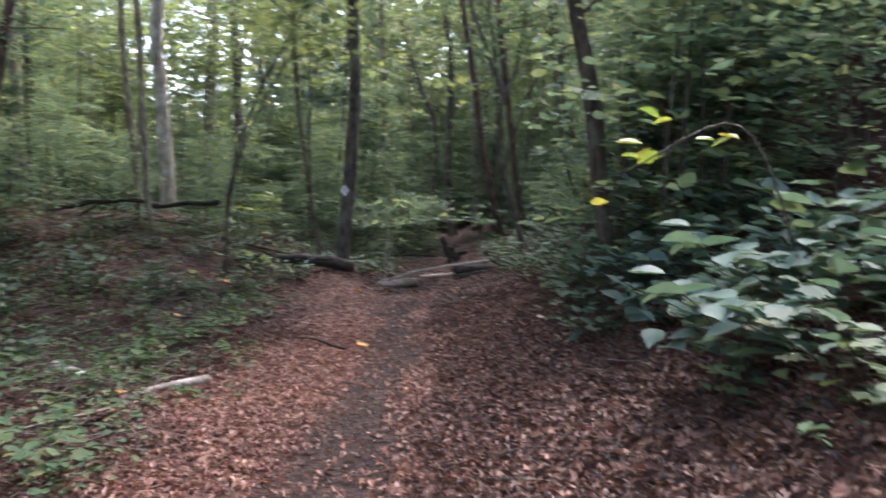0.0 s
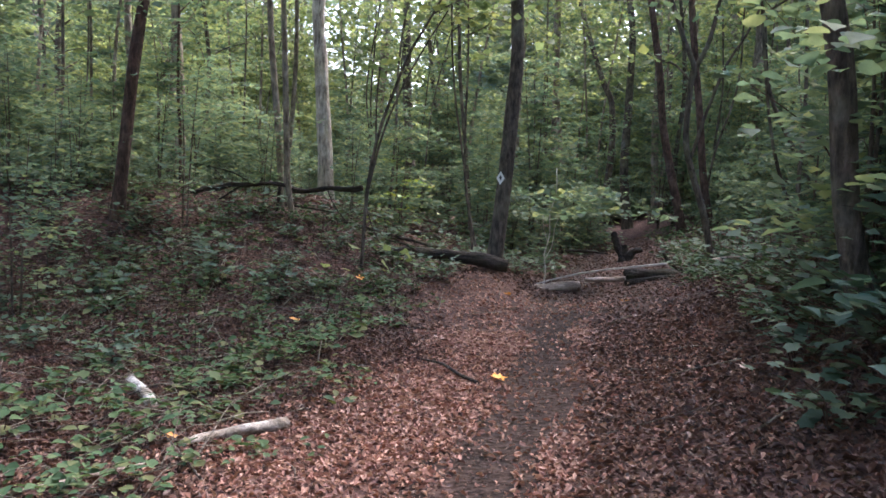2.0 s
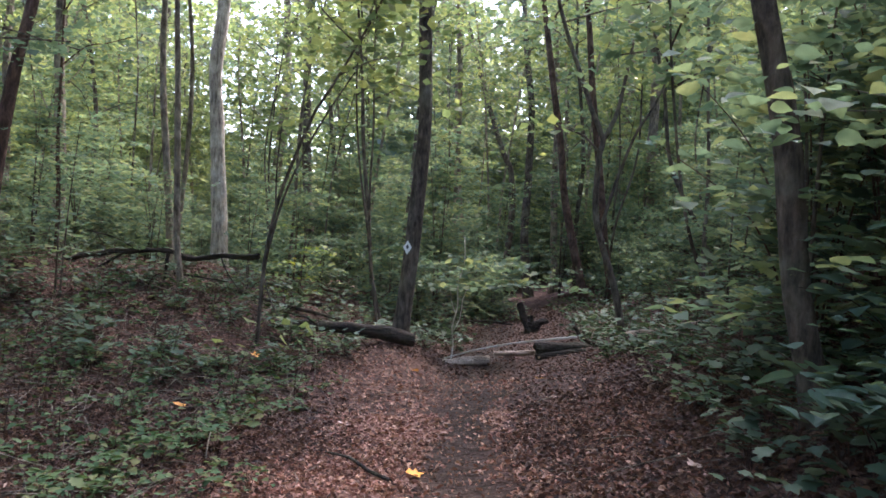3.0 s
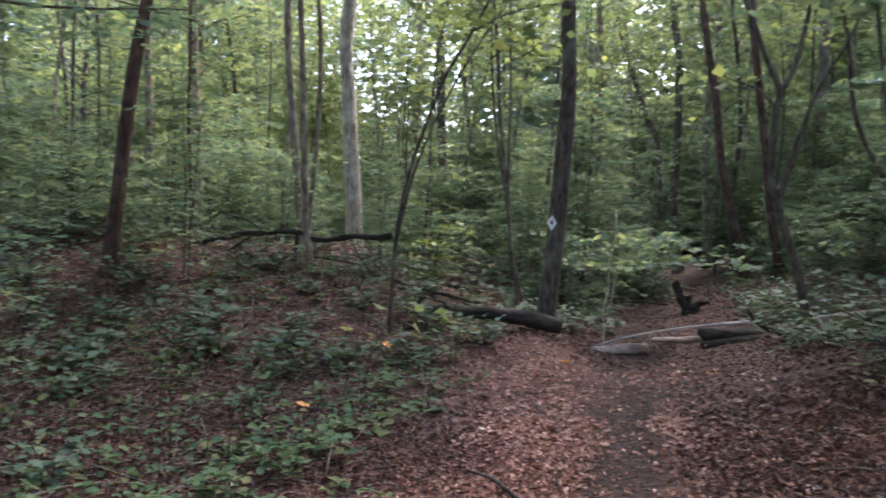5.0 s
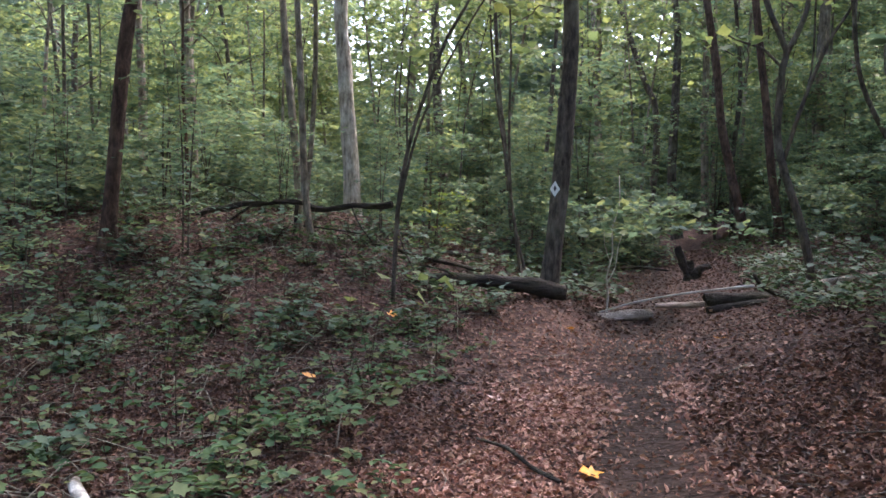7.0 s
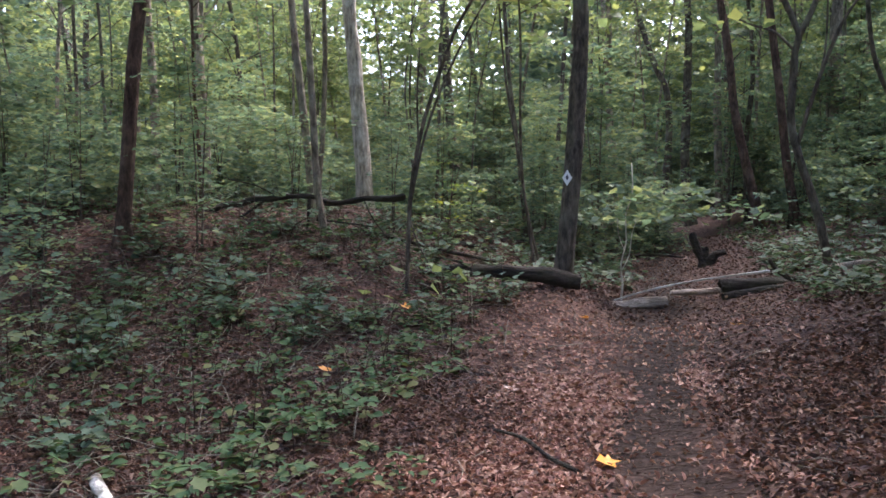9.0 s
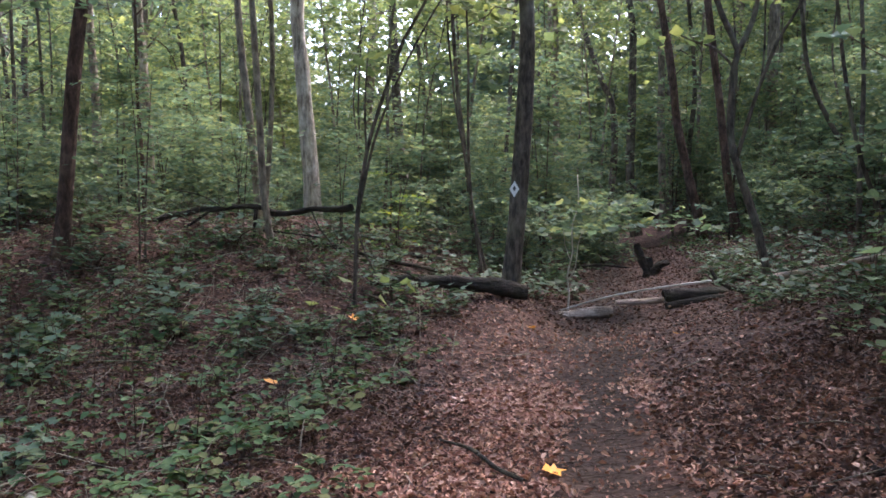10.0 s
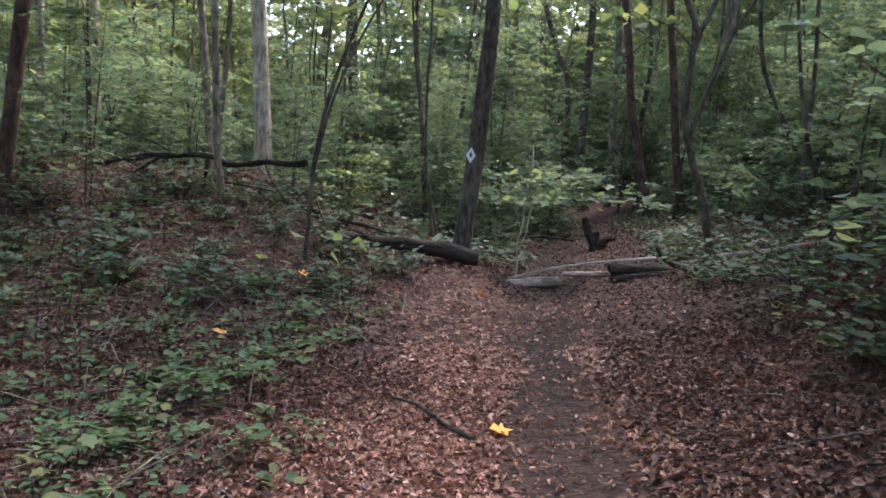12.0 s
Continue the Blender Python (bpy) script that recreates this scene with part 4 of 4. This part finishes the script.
def by_stick(x, y):
    """Ground on and just in front of the birch sticks."""
    return (-2.15 < x < -1.5 and abs(y - 5.5 - 1.4 * (x + 1.93)) < 0.22) or (-3.2 < x < -2.5 and abs(y - 6.5 + 1.1 * (x + 2.86)) < 0.24)


def herb_ground(x, y):
    """Where seedlings grow: off the trodden path, thickest in patches."""
    left = x < -1.55 - 0.1 * math.sin(1.7 * y)
    right = x > 0.95 + 0.15 * math.sin(2.1 * y)
    patch = math.sin(1.3 * x + 0.6 * y) + math.sin(0.9 * y - 1.7 * x + 2)
    corner = (x + 2.4) ** 2 + 0.15 * (y - 5.4) ** 2 < 1.1
    band = x < -1.6 and abs(y - 10.2 - 0.25 * x - 0.6) < 0.6
    return not by_stick(x, y) and (left or right) and (patch > (0.75 if left else -0.3) or corner or band)


seeds = [seedling_kind(70, 9, 0.1, 0.06, LEAF_HERB, "broad"), seedling_kind(71, 15, 0.16, 0.06, LEAF_HERB, "broad"), seedling_kind(72, 9, 0.07, 0.06, LEAF_HERB, "broad"), seedling_kind(73, 12, 0.15, 0.068, LEAF_HERB, "lobed")]
spots = free_places(rng, 300, -5.5, 2.2, 2.6, 12.5, 0.17, herb_ground)
for i, k in enumerate(seeds):
    scatter(k, spots[i::4], rng, 0.8, 1.3)
far_spots = np.array(free_places(rng, 1500, -12, 9, 2.5, 24, 0.12, lambda x, y: herb_ground(x, y) or ((y > 13.5 or x < -5 or x > 2.2) and abs(x) > 0.9)))
cc = np.column_stack([far_spots, land(far_spots[:, 0], far_spots[:, 1]) + 0.08])
v, f = blades(rng, sprays(rng, cc, 0.14, 6, 0.1, 0.25), 0.065, 0.3, 0.4, fine=True)
cs = np.array(free_places(rng, 240, -3.6, -1.3, 2.4, 8.4, 0.07, lambda x, y: not by_stick(x, y) and (x + 2.4) ** 2 + 0.15 * (y - 5.4) ** 2 < 1.2 and math.sin(5 * x + y) + math.sin(4.3 * y - 2 * x) > -0.2))
cs = np.column_stack([cs, land(cs[:, 0], cs[:, 1]) + 0.07])
v2, f2 = blades(rng, sprays(rng, cs, 0.09, 5, 0.1, 0.3), 0.046, 0.3, 0.4, fine=True)
v, f = np.vstack([v, v2]), np.vstack([f, f2 + len(v)])
cs = np.array(free_places(rng, 620, 0.9, 6.0, 11.0, 24, 0.1, lambda x, y: x > 1.0 + 0.25 * math.sin(2 * y)))
cs = np.column_stack([cs, land(cs[:, 0], cs[:, 1]) + 0.1])
v2, f2 = blades(rng, sprays(rng, cs, 0.17, 7, 0.1, 0.3), 0.07, 0.3, 0.4, fine=True)
v, f = np.vstack([v, v2]), np.vstack([f, f2 + len(v)])
cs = np.array(free_places(rng, 520, -6.8, -1.9, 6.8, 13.2, 0.1, lambda x, y: x < -2.0 - 0.25 * math.sin(1.4 * y) and math.sin(2.1 * x + 1.2 * y) + math.sin(1.7 * y - 2.6 * x) > -0.5))
cs = np.column_stack([cs, land(cs[:, 0], cs[:, 1]) + 0.1])
v2, f2 = blades(rng, sprays(rng, cs, 0.13, 6, 0.1, 0.3), 0.06, 0.3, 0.4, fine=True)
v, f = np.vstack([v, v2]), np.vstack([f, f2 + len(v)])
under = mesh_object("undergrowth", v, f, LEAF_HERB)
tagged(under, "low green leaves of plants covering the woodland floor", "undergrowth", kind="stuff")

# ---- fallen leaves ----
lx = np.concatenate([-6 + 9 * rng.random(275000), -10 + 16 * rng.random(135000)])
ly = np.concatenate([-1.0 + 10.5 * rng.random(275000), 8.5 + 15 * rng.random(135000) ** 1.2])
mid = -0.42 + 0.08 * np.sin(1.1 * ly) + 0.05 * np.sin(2.9 * ly + 1)
thin = np.exp(-((lx - mid) / (0.3 + 0.06 * np.sin(1.9 * ly))) ** 4)
keep = rng.random(len(lx)) > (1 - step01(-1.0, 1.0, ly)) + 0.93 * thin * (1 - 0.8 * step01(9.5, 12, ly))
lx, ly = lx[keep], ly[keep]
c = np.stack([lx, ly, land(lx, ly) + 0.006 + 0.012 * rng.random(len(lx))], -1)
# paler leaves on the path; bank and far end get the shade-darkened copy
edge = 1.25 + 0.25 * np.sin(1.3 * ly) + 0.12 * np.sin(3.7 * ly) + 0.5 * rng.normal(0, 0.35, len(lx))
pale_side = (lx + 0.35 > -edge) & (lx + 0.35 < 0.22 * edge + 0.9 * (rng.random(len(lx)) < 0.22)) & (ly < 10.6 + 0.9 * edge)
n = 4500
cy = 1.0 + 12 * rng.random(n)
cx = -0.42 + 0.08 * np.sin(1.1 * cy) + 0.05 * np.sin(2.9 * cy + 1) + rng.normal(0, 0.24, n)
crumbs = np.stack([cx, cy, land(cx, cy) + 0.004 + 0.006 * rng.random(n)], -1)
for name, pick, mat, label in (("path_leaf_litter", pale_side, LITTER, "dry pinkish-brown fallen leaves covering the path"), ("leaf_litter", ~pale_side, LITTER_SHADED, "fallen leaves on the woodland floor, shade put into their dark colour")):
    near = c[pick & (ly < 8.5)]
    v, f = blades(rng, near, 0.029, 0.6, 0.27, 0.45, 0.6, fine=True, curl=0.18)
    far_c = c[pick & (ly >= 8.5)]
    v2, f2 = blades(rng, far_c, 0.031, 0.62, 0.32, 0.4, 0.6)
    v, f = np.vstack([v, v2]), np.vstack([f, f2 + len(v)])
    if mat is LITTER_SHADED:
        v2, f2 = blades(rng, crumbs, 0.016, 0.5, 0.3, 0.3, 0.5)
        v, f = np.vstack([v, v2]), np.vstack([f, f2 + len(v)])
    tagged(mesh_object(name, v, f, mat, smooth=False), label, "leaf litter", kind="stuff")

# ---- twigs lying about ----
bits = []
for x, y in free_places(rng, 520, -7.5, 3.2, 3.0, 15, 0.06, lambda x, y: abs(x + 0.4) > 0.5 and (abs(x + 0.4) > 1.2 or rng.random() < 0.25)):
    a, h = rng.random() * 6.28, 0.08 + 0.3 * rng.random() ** 2
    e = np.array([math.cos(a), math.sin(a), 0.0]) * h
    p0, p1, p2 = on_land(x - e[0], y - e[1], 0.012), on_land(x + 0.02, y, 0.03), on_land(x + e[0], y + e[1], 0.012 + 0.04 * rng.random())
    bits.append(tube(np.array([p0, p1, p2]), 0.003 + 0.004 * rng.random(), 0.002, 5, 0.1, 2))
v, f = joined(bits)
tagged(mesh_object("twig_litter", v, f, BARK_GREY), "thin grey fallen twigs scattered over the woodland floor", "twigs", kind="stuff")


sticks = []
for x, y in free_places(rng, 680, -6.8, -1.7, 4.3, 14.0, 0.07, lambda x, y: x < -1.9 - 0.2 * math.sin(y)):
    a, h = rng.random() * 6.28, 0.12 + 0.32 * rng.random()
    e = np.array([math.cos(a), math.sin(a), 0.0]) * h
    p0, p1, p2 = on_land(x - e[0], y - e[1], 0.01), on_land(x, y, 0.03 + 0.08 * rng.random()), on_land(x + e[0], y + e[1], 0.01 + 0.2 * rng.random() ** 2)
    sticks.append(tube(smooth_line([p0, p1, p2], 0.12), 0.003 + 0.005 * rng.random() ** 2, 0.002, 5, 0.1, 3))
v, f = joined(sticks)
tagged(mesh_object("brushwood", v, f, BARK_GREY), "thin grey-brown dead twigs tangled over the mound", "twigs", kind="stuff")


def maple_leaf(name, x, y, size, mat, label, turn=0.0, lift=0.02):
    """A fallen leaf with five lobes, slightly cupped."""
    rng = np.random.default_rng(int(abs(x * 100) + abs(y * 10)))
    prof = [(-0.5, 0.0), (-0.3, 0.25), (-0.28, 0.5), (-0.05, 0.3), (0.12, 0.55), (0.18, 0.22), (0.5, 0.0)]
    pts = prof + [(a, -b) for a, b in prof[-2:0:-1]]
    v = [(0, 0, -0.1 * size)] + [(a * size, b * size, size * (0.22 * (a * a + b * b) + rng.normal(0, 0.05))) for a, b in pts]
    k = len(pts)
    f = [[0, 1 + i, 1 + (i + 1) % k] for i in range(k)]
    ob = mesh_object(name, v, f, mat)
    ob.matrix_basis = pose(*on_land(x, y, lift), 8, 6, turn)
    return tagged(ob, label, "leaf", "bright fallen leaves")


maple_leaf("fallen_leaf", -0.66, 7.5, 0.13, YELLOW_LEAF, "bright orange-yellow maple leaf fallen on the path", 20, 0.03)
maple_leaf("fallen_leaf", -2.75, 8.9, 0.12, ORANGE_LEAF, "orange leaf fallen among seedlings", 70, 0.05)
maple_leaf("fallen_leaf", -2.72, 10.75, 0.14, ORANGE_LEAF, "orange leaf fallen at the foot of the mound", 10, 0.08)
maple_leaf("fallen_leaf", 0.2, 10.9, 0.11, YELLOW_LEAF, "yellow leaf fallen at the edge of the path", 130)
maple_leaf("fallen_leaf", 0.8, 6.5, 0.13, PINK_LEAF, "pale pinkish curled leaf on the bank", 40)
maple_leaf("fallen_leaf", -1.4, 8.9, 0.11, PINK_LEAF, "pale pinkish curled leaf on the path", 90)
maple_leaf("fallen_leaf", 0.25, 9.4, 0.12, PINK_LEAF, "pale curled leaf fallen on the path", 200)
maple_leaf("fallen_leaf", -2.08, 5.62, 0.09, ORANGE_LEAF, "orange leaf fallen beside a birch stick", 50, 0.04)
maple_leaf("fallen_leaf", -1.15, 11.6, 0.1, ORANGE_LEAF, "orange leaf fallen by the blazed tree", 160)

# ---- dry stems standing on the mound and the bank ----
stems = []
for x, y in free_places(rng, 620, -7.5, 2.6, 7.2, 14, 0.06, lambda x, y: x < -2.0 - 0.15 * math.sin(y) or x > 1.3):
    h = 0.15 + 0.6 * rng.random() ** 2
    a, lean = rng.random() * 6.28, rng.random() * 0.5
    b = on_land(x, y, -0.02)
    stems.append(tube(np.array([b, b + [0.4 * lean * h * math.cos(a), 0.4 * lean * h * math.sin(a), 0.55 * h], b + [lean * h * math.cos(a), lean * h * math.sin(a), h]]), 0.004, 0.002, 4, 0, 1))
v, f = joined(stems)
dry = mesh_object("dry_stems", v, f, BARK_BROWN)
tagged(dry, "thin brown dry stems standing among the seedlings", "dry stems", kind="stuff")

# ---- thin leafy saplings in front of the near tree ----
airy = sapling_kind(57, 3.0, 2, 34, 0.75, LEAF_UNDER, 0.085, 15, "broad")
tagged(airy, "sparse leafy sapling in front of a dark trunk", "sapling")
airy.matrix_basis = Matrix.Translation(Vector(on_land(1.45, 5.6, -0.03)))
copy_thing(airy, Matrix.Translation(Vector(on_land(1.9, 6.0, -0.03))) @ Matrix.Rotation(2.1, 4, "Z"))
copy_thing(airy, Matrix.Translation(Vector(on_land(1.55, 7.3, -0.03))) @ Matrix.Rotation(4.0, 4, "Z"))
for i, q in enumerate([(-5.7, 9.4), (-6.4, 10.3), (-5.2, 8.3), (-6.6, 8.7), (-5.3, 11.4), (-4.9, 12.9), (-3.9, 13.8), (-7.2, 11.8), (2.3, 9.4), (2.0, 10.6), (2.6, 11.6), (1.9, 8.4), (2.4, 5.2), (2.9, 6.0), (2.3, 6.7), (2.9, 4.4)]):
    ob = copy_thing(airy, Matrix.Translation(Vector(on_land(*q, -0.03))) @ Matrix.Rotation(1.3 * i, 4, "Z"))
    ob.scale = [0.55 + 0.06 * (i % 5)] * 3
    tagged(ob, "sparse leafy sapling with thin bare stems", "sapling")

# ---- a yellowing bush behind the mound and a bright sprig by the walk ----
yellow = sapling_kind(56, 1.3, 2, 14, 0.7, LEAF_YELLOW, 0.07, 18)
yellow.matrix_basis = Matrix.Translation(Vector(on_land(-3.4, 14.9, -0.03)))
tagged(yellow, "small bush with yellowing leaves behind the mound", "sapling")
sprig = base_of("young_shoot", on_land(1.5, 3.6), "tall thin shoot with bright yellow-green leaves on the bank", "shoot")
base_z = float(land(1.5, 3.6))
line = smooth_line([(0, 0, -0.05), (-0.1, -0.05, 0.4), (-0.4, -0.2, 0.85), (-0.9, -0.45, 1.5 - base_z)], 0.1)
v, f = tube(line, 0.008, 0.003, 6, 0.04, 4)
mesh_object("stem", v, f, BARK_DARK, sprig)
tips = line[rng.integers(len(line) * 2 // 3, len(line), 13)] + rng.normal(0, 0.06, (13, 3))
v, f = blades(rng, tips, 0.075, 0.3, 0.42, 0.3, 0.2, shape="broad")
mesh_object("foliage", v, f, LEAF_YELLOW, sprig)

# ---- bare lower boughs of a tree standing beside the mound ----
bare = base_of("tree", on_land(-7.4, 6.9, -0.1), "dark-barked tree beside the mound with low reaching boughs", "tree")
base_z = float(land(-7.4, 6.9)) - 0.1
v, f = tube(smooth_line([(0, 0, 0), (0.05, 0.05, 2.5), (0.1, 0.0, 5.0), (0.0, 0.1, 8.0)], 0.25), 0.11, 0.05, 12, 0.06, 31, 0.45)
mesh_object("trunk", v, f, BARK_DARK, bare)
tips = []
for n_, q in enumerate([[(0.05, 0.05, 2.9), (0.9, 1.2, 3.35), (1.9, 2.2, 3.3), (2.9, 3.0, 3.45)], [(0.05, 0.05, 3.3), (0.7, 1.8, 3.5), (1.3, 3.2, 3.75), (2.2, 4.4, 3.7)], [(0.08, 0.02, 3.8), (1.2, 1.0, 4.3), (2.3, 1.9, 4.2), (3.3, 2.6, 4.4)]]):
    ll = smooth_line(q, 0.2)
    v, f = tube(ll, 0.028, 0.007, 7, 0.08, n_ + 40)
    mesh_object("limb", v, f, BARK_DARK, bare)
    tips.append(ll[len(ll) // 3:] + rng.normal(0, 0.25, (len(ll) - len(ll) // 3, 3)) * [1, 1, 0.5])
top = np.array([(rng.normal(0, 1.3), rng.normal(0, 1.3), 6.5 + 2.2 * rng.random()) for _ in range(70)])
v, f = blades(rng, sprays(rng, np.vstack(tips + [top]), 0.4, 16, 0.3, 0.05), 0.085, 0.3)
mesh_object("crown", v, f, LEAF_UNDER, bare)
